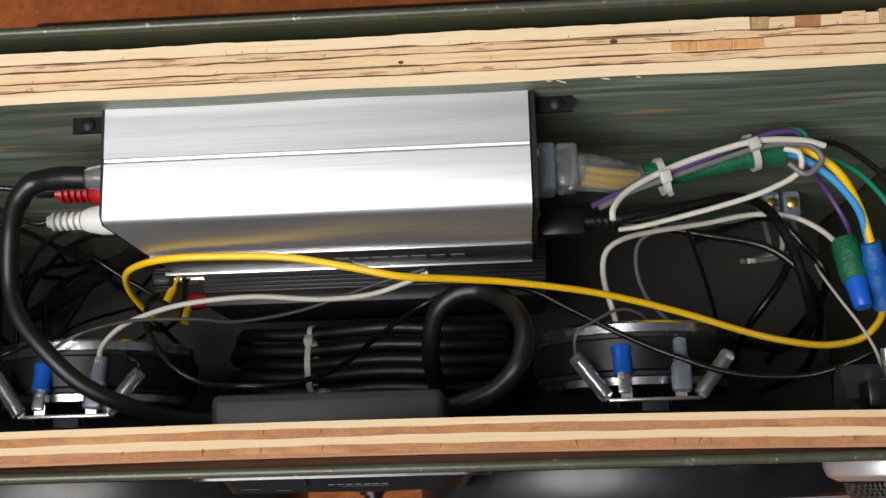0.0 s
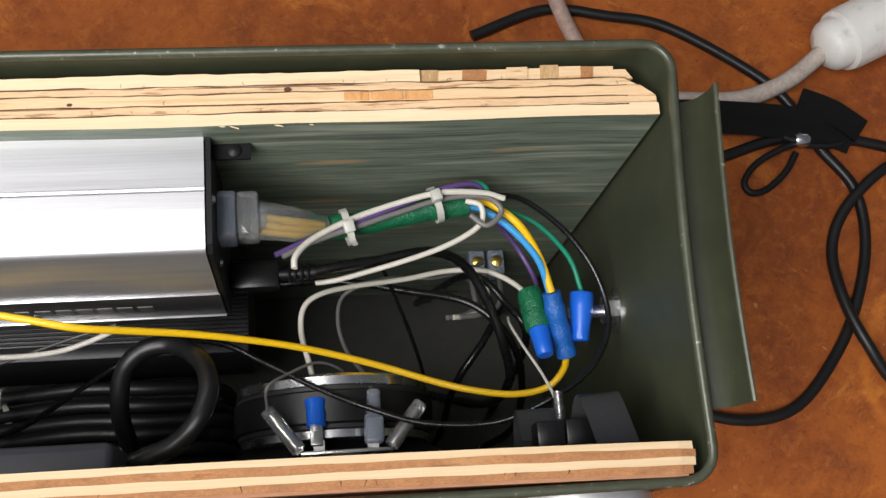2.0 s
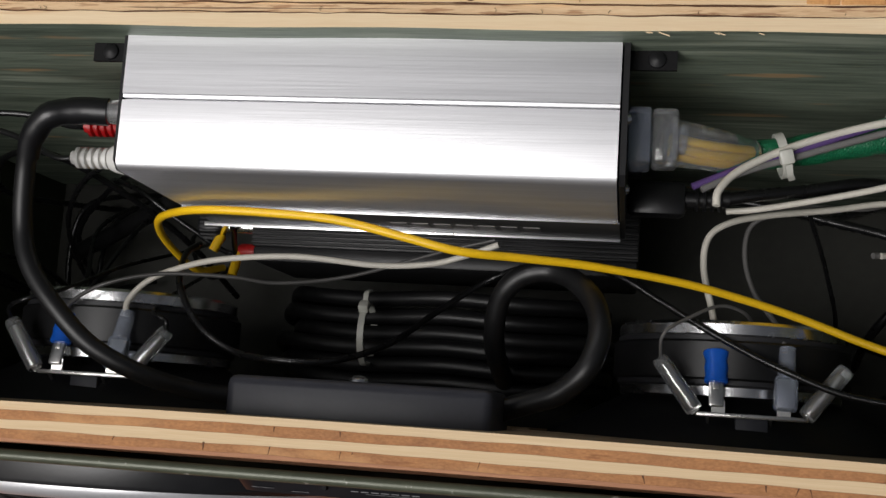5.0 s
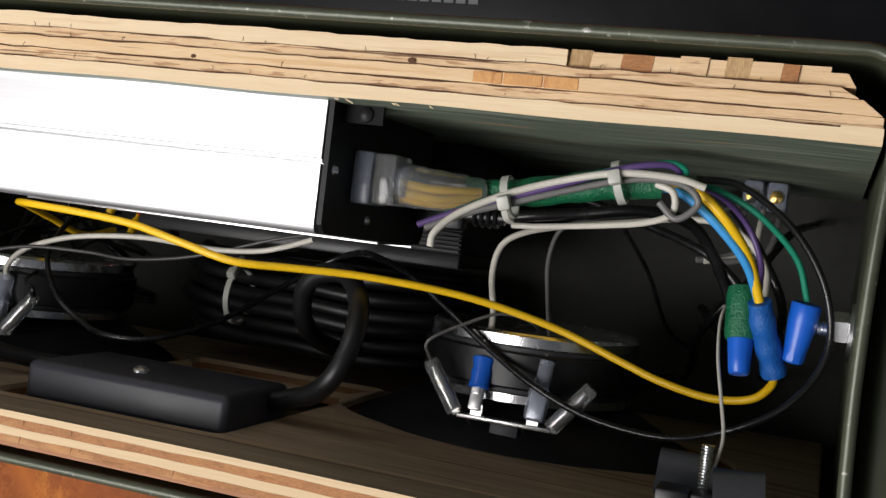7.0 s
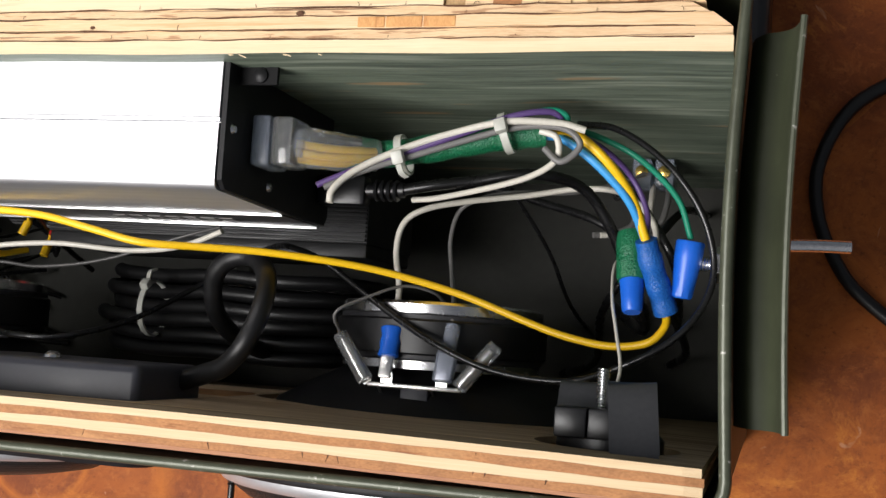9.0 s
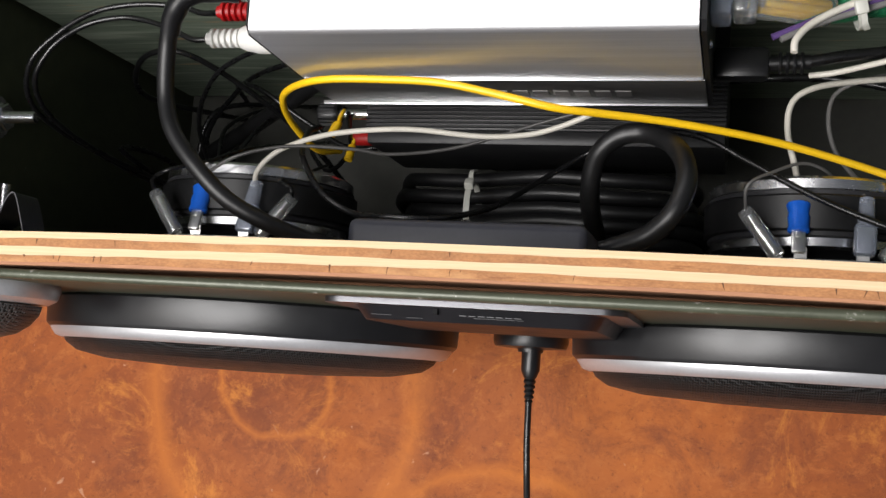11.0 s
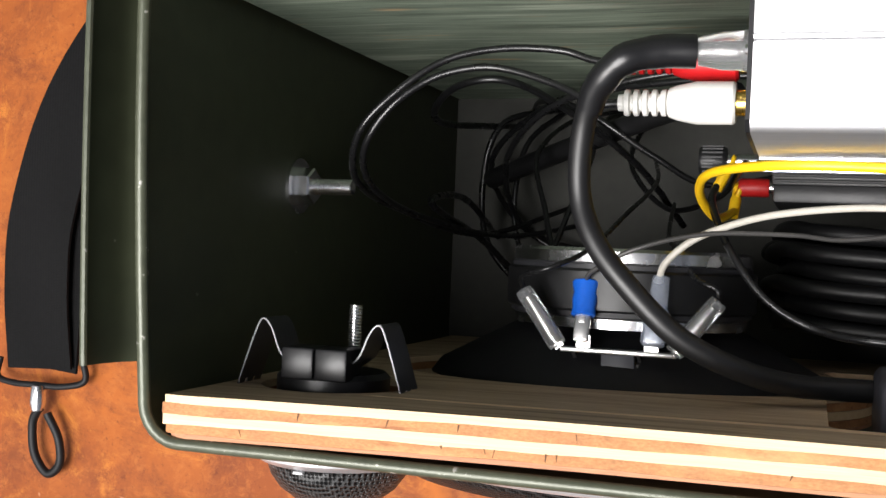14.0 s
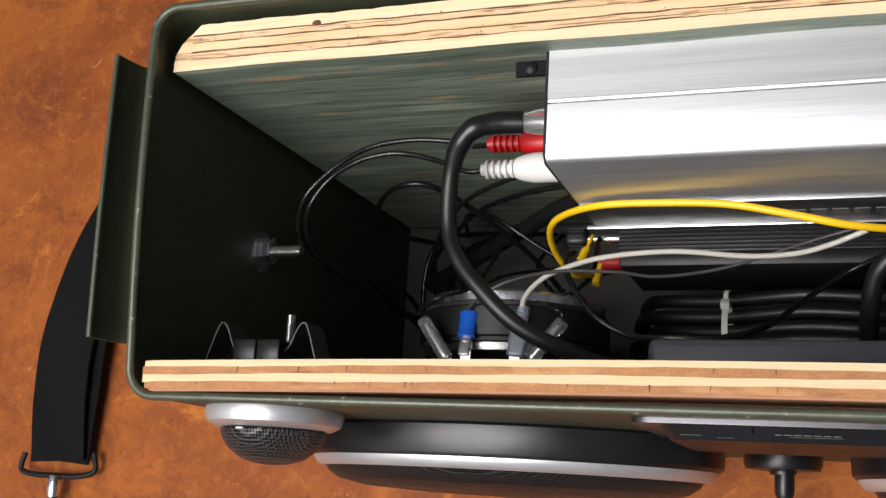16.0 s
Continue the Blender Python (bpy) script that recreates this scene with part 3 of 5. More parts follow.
# the outermost veneer is broken off there and shows blocks of end grain
blocks = random.Random(9)
x = 0.2152
tones = [END_GRAIN, PLY_TAN, PLY_BROWN, PLY_TAN, PLY_GREYISH, PLY_TAN, END_GRAIN, PLY_TAN, PLY_BROWN, PLY_TAN, PLY_LIGHT, PLY_TAN]
k = 0
while x < 0.303:
    w = blocks.uniform(0.005, 0.012)
    lean = 0.0006
    bm = box(x, x + w - 0.00005, 0.0954, 0.1022 + blocks.uniform(-0.0010, 0.0008), 0.30, 0.3592 + blocks.uniform(-0.0010, 0.0006))
    for v in bm.verts:
        if v.co.y > 0.098:
            v.co.x += lean
            v.co.z -= 0.0004
    part("splinter_block", bm, tones[k % len(tones)], back_ply, smooth=False)
    x += w
    k += 1
bm = box(x, 0.315, 0.0954, 0.1000, 0.30, 0.3585)
for v in bm.verts:
    if v.co.y > 0.097:
        v.co.x -= 0.003
part("splinter_block", bm, PLY_TAN, back_ply, smooth=False)
# splinters along the sawn edge
for k in range(7):
    sx = blocks.choice([0.12, 0.13, 0.145, 0.16, 0.21, 0.217]) + blocks.uniform(-0.006, 0.006)
    sy = 0.0763 if sx < 0.2 else 0.0995
    d = blocks.uniform(0.002, 0.006)
    part("splinter", tube([(sx, sy, 0.3595), (sx + d * 0.7, sy + (-d * 0.3 if sy < 0.08 else d * 0.3), 0.3603)], 0.00025, per=2, sides=4), PLY_LIGHT, back_ply)

for kx, ky, kr in ((0.1550, 0.0930, 0.0011), (-0.1960, 0.0962, 0.0016), (0.0600, 0.0880, 0.0008)):
    part("knot_hole", lathe([(kr * 1.0, 0.0), (kr * 0.7, 0.00025)], "z", (kx, ky, 0.3601), 12, sx=1.6), WOOD_CRACK, back_ply)
saw = random.Random(21)
for q in range(26):
    kx, kw, d = saw.uniform(-0.26, 0.31), saw.uniform(0.0003, 0.0009), saw.uniform(0.0010, 0.0031)
    ys = -0.0838 if q % 4 else -0.0768
    cr = box(kx, kx + kw, ys - d, ys, 0.3597, 0.36006)
    lean = saw.uniform(-0.4, 0.4)
    for v in cr.verts:
        if v.co.y < ys - d / 2:
            v.co.x = kx + (v.co.x - kx) * 0.3 + lean * d
        v.co.y += bow(kx)
    part("crack", cr, WOOD_CRACK, front_ply, "dark saw crack", smooth=False)

# ---------- the amplifier on the back lining ----------
AX0, AX1, AT, AB = -0.0810, 0.1193, 0.3475, 0.2320
amp = thing("amplifier", "silver brushed aluminium car amplifier with black end plates", "amplifier")


def amp_profile():
    pts = [(0.0785, AB), (0.0785, AT)]
    pts += [(0.0530, AT), (0.0526, AT - 0.0007), (0.0514, AT - 0.0009), (0.0512, AT - 0.0032), (0.0505, AT - 0.0032), (0.0503, AT - 0.0002)]
    pts += [(0.0258, AT - 0.0002), (0.0240, AT - 0.0008), (0.0228, AT - 0.0022), (0.0222, AT - 0.0042)]
    pts += [(0.0204, 0.2765), (0.0202, AB)]
    return [(p[0], p[1]) for p in pts]


def extrude_x(pts, x0, x1, bm=None):
    bm = bm or bmesh.new()
    a = [bm.verts.new((x0, p, q)) for p, q in pts]
    b = [bm.verts.new((x1, p, q)) for p, q in pts]
    for k in range(len(pts)):
        bm.faces.new((a[k], a[(k + 1) % len(pts)], b[(k + 1) % len(pts)], b[k]))
    bm.faces.new(a[::-1])
    bm.faces.new(b)
    bmesh.ops.recalc_face_normals(bm, faces=bm.faces)
    return bm


part("housing", extrude_x(amp_profile(), AX0 + 0.0016, AX1 - 0.003), ALU, amp)
part("edge_strip", box(AX0 + 0.0016, AX1 - 0.0022, 0.0194, 0.0204, 0.2773, 0.2780, 0.0002), ALU_EDGE, amp, "bright machined line")
# dark grey here paints in the reflection of dark surroundings on the strip
part("logo_strip", box(AX0 + 0.0016, AX1 - 0.0022, 0.0196, 0.0205, 0.2340, 0.2766, 0.0002), material("dark_reflection_strip", (0.055, 0.054, 0.053), 0.42, 0.3, 25, 0.08, 0.01, (0.12, 6, 6), spec=0.3), amp, "front strip, dark reflection painted into its colour")
part("lip", box(AX0 - 0.004, AX1 - 0.0022, 0.0184, 0.0204, 0.2322, 0.2338, 0.0003), ALU_EDGE, amp, "bright front lip")
for x0, x1 in ((AX0, AX0 + 0.0016), (AX1 - 0.0022, AX1)):
    pts = [(0.0800, AB - 0.006), (0.0795, AT - 0.0004), (0.0262, AT - 0.0010), (0.0226, AT - 0.0050), (0.0208, 0.2765), (0.0206, AB - 0.002), (0.025, AB - 0.006)]
    part("end_plate", extrude_x(pts, x0, x1), BLACK_METAL, amp, "black end plate")
TAB_BLACK = material("matt_black_tab", (0.005, 0.005, 0.0055), 0.7, 0.0, 40, 0.2, 0.03, spec=0.2)
for s, xe in ((-1, AX0), (1, AX1)):
    tab = part("mounting_tab", extrude_x([(0.0690, AT - 0.012), (0.0765, AT - 0.012), (0.0765, AT - 0.010), (0.0690, AT - 0.010)], min(xe, xe + s * 0.0175), max(xe, xe + s * 0.0175)), BLACK_METAL, amp, "black mounting tab")
    tab.data.materials[0] = TAB_BLACK
    part("screw", lathe([(0.0001, 0.0022), (0.0018, 0.002), (0.0032, 0.001), (0.0034, 0.0)], "z", (xe + s * 0.010, 0.0728, AT - 0.0100), 14, close=False), BLACK_METAL, tab)
    for zz in (0.300, 0.340):
        part("screw", lathe([(0.0001, s * 0.0014), (0.0016, s * 0.0012), (0.0022, 0.0)], "x", (xe, 0.049 if zz > 0.32 else 0.03, zz), 12, close=False), STEEL, amp, "small steel screw")


def raised_bars(x0, x1, zc, h, y, n, mat, parent, gap=0.25, name="lettering"):
    """Lettering that is drawn as plain bars."""
    w = (x1 - x0) / n
    for k in range(n):
        part(name, box(x0 + k * w + w * gap / 2, x0 + (k + 1) * w - w * gap / 2, y - 0.0004, y + 0.0003, zc - h / 2, zc + h / 2, 0.0002), mat, parent, smooth=False)


raised_bars(0.012, 0.083, 0.2535, 0.010, 0.0196, 7, material("grey_engraving", (0.16, 0.155, 0.15), 0.4, 0.5, 40, 0.05, 0.0), amp)

# ---------- the second, black ribbed box under it ----------
mono = thing("finned_amplifier", "black finned amplifier under the silver one, on the back lining", "amplifier")
FIN_BLACK = material("satin_black_fins", (0.016, 0.016, 0.017), 0.42, 0.0, 40, 0.2, 0.03, spec=0.5)
part("housing", box(-0.078, 0.126, 0.0165, 0.0763, 0.100, 0.1815, 0.001), FIN_BLACK, mono)
part("front_plate", box(-0.0775, 0.1255, 0.0085, 0.0168, 0.102, 0.1800, 0.0015), FIN_BLACK, mono, "plain black front plate")
for k in range(20):
    part("fin", box(-0.0775, 0.1255, 0.0176 + k * 0.0024, 0.0188 + k * 0.0024, 0.1805, 0.1840, 0.0002, 1), FIN_BLACK, mono)
DULL_RED = material("dull_red_plastic", (0.45, 0.012, 0.012), 0.45, 0.0, 80, 0.1, 0.02)
post = part("binding_post", lathe([(0.0060, 0.0), (0.0068, -0.002), (0.0068, -0.011), (0.0060, -0.0125)], "x", (-0.0985, 0.0275, 0.171), 24), BLACK_PLASTIC, mono, "black knurled binding post")
for k in range(18):
    a = 2 * math.pi * k / 18
    cy, cz = 0.0275 + 0.0068 * math.cos(a), 0.171 + 0.0068 * math.sin(a)
    part("ridge", box(-0.1095, -0.1003, cy - 0.0004, cy + 0.0004, cz - 0.0004, cz + 0.0004), BLACK_PLASTIC, post, smooth=False)
part("shank", lathe([(0.0032, 0.0), (0.0032, -0.022)], "x", (-0.078, 0.0275, 0.171), 14), STEEL, post, "steel shank")
post = part("binding_post", lathe([(0.0040, 0.0), (0.0044, -0.001), (0.0044, -0.013), (0.0038, -0.014)], "x", (-0.0800, 0.0165, 0.154), 20), DULL_RED, mono, "red binding post")
part("shank", lathe([(0.0028, 0.0), (0.0028, -0.005)], "x", (-0.0775, 0.0165, 0.154), 14), STEEL, post, "steel shank")


# ---------- loudspeakers in the front ----------
def speaker(cx):
    sp = thing("loudspeaker", "black oval coaxial car speaker with silver ring and mesh grille", "speaker", "oval speakers in the front", (cx, -0.0912, 0.184))
    sx = 1.46
    part("basket_ring", lathe([(0.083, 0.0), (0.0845, -0.0015), (0.084, -0.0160), (0.0825, -0.0180), (0.070, -0.0180)], "y", steps=72, sx=sx), BLACK_PLASTIC, sp)
    part("trim_ring", lathe([(0.0820, -0.0170), (0.0820, -0.0188), (0.0800, -0.0228), (0.0776, -0.0240), (0.0764, -0.0175)], "y", steps=72, sx=sx, close=False), SILVER_PAINT, sp, "silver trim ring")
    part("grille", lathe([(0.0768, -0.0225), (0.0752, -0.0265), (0.0705, -0.0310), (0.058, -0.0345), (0.030, -0.0365), (0.0005, -0.0370)], "y", steps=72, sx=sx, close=False), GRILLE, sp, "black mesh grille")
    basket = part("basket", lathe([(0.0735, 0.016), (0.070, 0.022), (0.052, 0.034), (0.040, 0.042), (0.030, 0.042)], "y", steps=48, sx=1.25, close=False), BLACK_METAL, sp)
    mag = part("magnet", lathe([(0.0530, 0.046), (0.0545, 0.047), (0.0545, 0.069), (0.0530, 0.070)], "y", steps=48), MAGNET, sp, "black ferrite magnet")
    part("top_plate", lathe([(0.0525, 0.0415), (0.0530, 0.042), (0.0530, 0.046), (0.0525, 0.0465)], "y", steps=48), STEEL, mag, "zinc steel plate")
    part("back_plate", lathe([(0.0535, 0.0695), (0.0540, 0.070), (0.0540, 0.0745), (0.0525, 0.076)], "y", steps=48), STEEL, mag, "zinc steel plate")
    part("boot", lathe([(0.0555, 0.049), (0.0565, 0.050), (0.0565, 0.066), (0.0555, 0.067)], "y", steps=48), RUBBER, mag, "black rubber boot round the magnet")
    # terminal strip with tabs
    tz = 0.0620
    strip = part("terminal_strip", box(-0.019, 0.029, 0.0325, 0.0345, tz - 0.006, tz + 0.0005, 0.0004), TIN, sp, "tinned terminal strip")
    part("terminal_base", box(-0.002, 0.012, 0.013, 0.0326, tz - 0.006, tz - 0.0005, 0.0006), GREY_PLASTIC, sp)
    for dx, s in ((-0.019, -1), (0.029, 1)):
        part("tab", moved(box(-0.0022, 0.0022, 0.0, 0.006, -0.0004, 0.0004, 0.0002, 1), pose(dx, 0.034, tz - 0.001, 0, 0, -s * 38)), TIN, strip)
    for dx in (-0.0095, 0.0185):
        part("tab", box(dx - 0.003, dx + 0.003, 0.033, 0.040, tz - 0.0015, tz - 0.0006, 0.0002, 1), TIN, strip)
    for dx in (-0.014, 0.013):
        part("lead", tube([(dx, 0.033, tz - 0.002), (dx + 0.001, 0.025, tz - 0.010), (dx + 0.002, 0.010, tz - 0.018)], 0.0007, sides=6), TIN, sp, "braided lead")
    return sp


sp_left = speaker(-0.1385)
sp_right = copy_thing(sp_left, pose(0.1725, -0.0912, 0.180))


CLIP_STEEL = material("grey_spring_steel", (0.10, 0.10, 0.105), 0.35, 0.7, 60, 0.1, 0.02)


MESH_COARSE = grille_material(620, 0.10, "coarse_black_wire_mesh")


def tweeter(cx, s):
    tw = thing("tweeter", "silver-rimmed tweeter with domed mesh grille, clamped through the front", "speaker", "tweeters", (cx, -0.0912, 0.302))
    o = 0.0035 if s < 0 else -0.0005
    part("housing", lathe([(0.0355, 0.0), (0.0360, -0.003), (0.0345, -0.0075), (0.0300, -0.0100), (0.024, -0.0100)], "y", (o, 0, 0), 48), SILVER_PAINT, tw, "silver rim")
    part("grille", lathe([(0.0275, -0.0108), (0.0262, -0.0155), (0.0225, -0.0205), (0.0165, -0.0250), (0.0085, -0.0275), (0.0004, -0.0282)], "y", (o, 0, 0), 48, close=False), MESH_COARSE, tw, "domed black mesh")
    part("logo_plate", box(o - 0.006, o - 0.002, -0.0118, -0.0108, 0.0262, 0.0292, 0.0003), PRINT_GREY, tw)
    part("body", lathe([(0.022, 0.0), (0.022, 0.022), (0.020, 0.024)], "y", steps=32), BLACK_PLASTIC, tw)
    o = 0.0 if s < 0 else -0.0075
    part("terminal_block", box(o - 0.0125, o + 0.0005, 0.022, 0.034, 0.006, 0.022, 0.001), BLACK_PLASTIC, tw)
    part("terminal_block", box(o + 0.0010, o + 0.0140, 0.022, 0.034, 0.006, 0.022, 0.001), BLACK_PLASTIC, tw)
    stud = [(0.0028 if k % 2 else 0.0023, 0.024 + k * 0.0006) for k in range(44)]
    part("stud", lathe(stud, "y", (0.008 if s < 0 else -0.004, 0, 0.000), 12), STEEL, tw, "threaded stud")
    if s < 0:
        clips = [([(q * 0.010, 0.026, 0.006), (q * 0.016, 0.031, 0.006), (q * 0.020, 0.040, 0.006), (q * 0.0235, 0.0435, 0.006), (q * 0.0265, 0.039, 0.006), (q * 0.033, 0.0195, 0.006)], (0, 0, 1)) for q in (-1, 1)]
    else:
        clips = [([(0.008, 0.027, 0.004), (0.008, 0.034, 0.010), (0.009, 0.0425, 0.015), (0.010, 0.0450, 0.020), (0.011, 0.0400, 0.025), (0.014, 0.0180, 0.036)], (1, 0.05, 0)),
                 ([(-0.014, 0.027, 0.000), (-0.014, 0.036, -0.006), (-0.014, 0.0430, -0.010), (-0.014, 0.0400, -0.018), (-0.014, 0.0190, -0.026)], (1, 0, 0))]
    for path, wide in clips:
        clip = part("spring_clip", band(smooth_line(path, 5), wide, 0.019, 0.0006), CLIP_STEEL, tw, "bent spring clip")
        end, run = Vector(path[-1]), (Vector(path[-1]) - Vector(path[-2])).normalized()
        side = Vector(wide).normalized()
        for q in (-0.0068, 0.0, 0.0068):
            part("tooth", band([end + side * q - run * 0.0004, end + side * q + run * 0.0022], wide, 0.0046, 0.0006), CLIP_STEEL, clip)
    return tw


tweeter(-0.2345, -1)
tweeter(0.2815, 1)

# ---------- the control unit in the front ----------
UNIT_BLACK = material("satin_black_panel", (0.010, 0.010, 0.012), 0.45, 0.0, 60, 0.2, 0.03, spec=0.3)
unit = thing("control_unit", "black flush-mounted audio control unit between the speakers", "audio control", at=(0, 0, 0.006))
part("gasket", slab(round_rect(-0.042, 0.092, 0.200, 0.326, 0.010), [], 0.0024, pose(0, -0.0925, 0, 90, 0, 0)), DARK_CHROME, unit, "dark chrome mounting plate")
bm = slab(round_rect(-0.030, 0.082, 0.212, 0.320, 0.012), [], 0.006, pose(0, -0.0968, 0, 90, 0, 0))
for v in bm.verts:
    if v.co.y < -0.0970:
        v.co.x = 0.024 + (v.co.x - 0.024) * 0.93
        v.co.z = 0.266 + (v.co.z - 0.266) * 0.90
part("face", bm, UNIT_BLACK, unit)
marks = [(-0.020, -0.011, -0.0998, -0.0996), (-0.004, 0.003, -0.1008, -0.1006)]
marks += [(0.020 + 0.0040 * k, 0.0230 + 0.0040 * k, -0.0984, -0.0979) for k in range(7)] + [(0.026, 0.048, -0.0993, -0.0991)]
for x0, x1, y0, y1 in marks:
    y0, y1 = (-0.0938 + (y + 0.0943) * 0.75 for y in (y0, y1))
    zs = 0.320 - (-0.0938 - (y0 + y1) / 2) * 0.9
    part("lettering", box(x0, x1, y0, y1, zs - 0.002, zs + 0.0006, 0), DIM_PRINT, unit, smooth=False)
part("latch", box(0.0090, 0.0107, -0.0968, -0.0945, 0.3165, 0.3205, 0), TAB_BLACK, unit)
part("rear_box", box(-0.0360, 0.0725, -0.0800, -0.0545, 0.252, 0.3130, 0.004, 3), GREY_PLASTIC, unit, "charcoal rear box showing inside the can")
part("screw", lathe([(0.0001, 0.0030), (0.0022, 0.0027), (0.0040, 0.0012), (0.0042, 0.0)], "y", (0.0145, -0.0545, 0.294), 16, close=False), STEEL, unit, "pan-head screw")

jack = thing("audio_socket", "round black socket plate low on the can's front", "socket")
part("flange", lathe([(0.0235, 0.0), (0.0240, -0.0070), (0.0225, -0.0105), (0.009, -0.0115)], "y", (0.009, -0.0912, 0.083), 40), BLACK_PLASTIC, jack)
part("boss", lathe([(0.0085, -0.010), (0.0080, -0.0135)], "y", (0.009, -0.0912, 0.083), 24), BLACK_PLASTIC, jack)
aux = thing("audio_lead", "black audio plug and lead in the front socket", "cable")
part("plug", lathe([(0.0030, -0.0950), (0.0058, -0.0955), (0.0062, -0.099), (0.0060, -0.116), (0.0042, -0.120)], "y", (0.010, 0, 0.085), 18), BLACK_PLASTIC, aux)
part("strain_relief", lathe([(0.0044 - 0.0010 * (k % 2) - 0.00014 * k, -0.120 - 0.0016 * k) for k in range(11)], "y", (0.010, 0, 0.085), 14), RUBBER, aux)
part("lead", tube([(0.010, -0.134, 0.085), (0.0105, -0.160, 0.0855), (0.0115, -0.185, 0.083), (0.0110, -0.215, 0.066), (0.010, -0.245, 0.030), (0.008, -0.275, 0.006), (0.005, -0.32, 0.0022), (0.00, -0.42, 0.0022), (0.02, -0.7, 0.0022)], 0.0022), WIRE_BLACK, aux)


# ---------- wires and connectors ----------
def wire(name, label, points, radius, mat, category="wire", group="", kind=""):
    """One loose wire, with both ends of its own."""
    ob = part(name, tube(points, radius, per=7, sides=10), mat)
    return tagged(ob, label, category, group, kind)


wire("power_wire", "yellow power wire looping across the can to blue splice",
     [(-0.094, 0.004, 0.178), (-0.100, 0.000, 0.200), (-0.1050, 0.008, 0.224), (-0.1015, 0.0145, 0.250), (-0.089, 0.0165, 0.272), (-0.066, 0.0168, 0.2885), (-0.035, 0.0160, 0.2925), (-0.003, 0.0138, 0.2942), (0.026, 0.008, 0.294), (0.051, 0.003, 0.291), (0.076, 0.003, 0.278), (0.105, 0.003, 0.262),
      (0.143, 0.000, 0.244), (0.171, -0.005, 0.234), (0.198, -0.012, 0.228), (0.227, -0.022, 0.227), (0.247, -0.028, 0.229), (0.269, -0.0315, 0.230), (0.287, -0.029, 0.232), (0.2955, -0.021, 0.238), (0.2965, -0.013, 0.246)], 0.0019, WIRE_YELLOW)
wire("speaker_wire", "cream white speaker wire from the speaker tab, resting along the amplifier",
     [(-0.1190, -0.0285, 0.2380), (-0.1165, -0.021, 0.2420), (-0.108, -0.0125, 0.244), (-0.096, -0.006, 0.2435), (-0.073, 0.001, 0.240), (-0.037, 0.005, 0.233), (0.000, 0.0035, 0.225), (0.025, 0.0055, 0.221), (0.042, 0.010, 0.221), (0.060, 0.016, 0.226)], 0.0015, WIRE_WHITE)
wire("speaker_wire", "thin dark grey speaker wire from the blue crimp, along the amplifier",
     [(-0.1490, -0.0305, 0.2385), (-0.1455, -0.025, 0.2450), (-0.127, -0.015, 0.250), (-0.100, -0.008, 0.246), (-0.067, -0.007, 0.238), (-0.046, -0.008, 0.230), (-0.012, -0.002, 0.222), (0.033, 0.0125, 0.220), (0.058, 0.0185, 0.224)], 0.0010, WIRE_DARK)
wire("power_cable", "thick black cable from the amplifier to the control unit",
     [(-0.101, 0.0530, 0.316), (-0.112, 0.0525, 0.3185), (-0.1240, 0.0490, 0.3220), (-0.1330, 0.0405, 0.3175), (-0.1390, 0.0270, 0.3095), (-0.1405, 0.005, 0.304), (-0.134, -0.013, 0.306), (-0.120, -0.030, 0.307), (-0.103, -0.046, 0.304), (-0.084, -0.056, 0.296), (-0.066, -0.062, 0.280), (-0.050, -0.0635, 0.270), (-0.034, -0.0640, 0.264)], 0.0043, RUBBER, "cable")
wrap = part("tape_wrap", tube([(-0.100, 0.0530, 0.3160), (-0.112, 0.0526, 0.3186), (-0.1240, 0.0491, 0.3221), (-0.1330, 0.0406, 0.3176), (-0.1365, 0.0335, 0.3130)], 0.0062, per=5, sides=11,
            radii=[0.0060, 0.0060, 0.0060, 0.0056, 0.0058, 0.0054, 0.0056, 0.0052, 0.0050, 0.0049]), BLACK_PLASTIC)
tagged(wrap, "wrinkled black tape wrap at the bend of the thick cable", "tape")
wire("power_cable", "thick black cable looping up beside the control unit",
     [(0.058, -0.052, 0.120), (0.060, -0.042, 0.190), (0.060, -0.028, 0.224), (0.064, -0.010, 0.238), (0.075, 0.000, 0.244), (0.091, 0.001, 0.248), (0.1055, -0.010, 0.264), (0.111, -0.026, 0.280), (0.107, -0.042, 0.286), (0.096, -0.053, 0.282), (0.083, -0.058, 0.278), (0.0655, -0.0640, 0.276)], 0.0050, RUBBER, "cable")
wire("ground_wire", "long thin black wire looping round the wire nuts",
     [(-0.1010, 0.014, 0.196), (-0.101, 0.006, 0.214), (-0.092, -0.012, 0.240), (-0.077, -0.032, 0.248), (-0.058, -0.043, 0.250), (-0.035, -0.046, 0.262), (-0.010, -0.045, 0.256), (0.010, -0.034, 0.225), (0.027, -0.014, 0.190), (0.050, 0.004, 0.178), (0.072, 0.011, 0.190), (0.093, 0.0105, 0.212), (0.116, 0.004, 0.225), (0.137, -0.008, 0.230), (0.164, -0.024, 0.238),
      (0.190, -0.037, 0.246), (0.219, -0.047, 0.250), (0.254, -0.049, 0.256), (0.281, -0.040, 0.266), (0.302, -0.027, 0.266), (0.3145, -0.010, 0.262), (0.3175, 0.008, 0.260), (0.311, 0.030, 0.262), (0.296, 0.050, 0.267), (0.275, 0.0635, 0.276), (0.258, 0.0640, 0.286)], 0.0016, WIRE_BLACK)
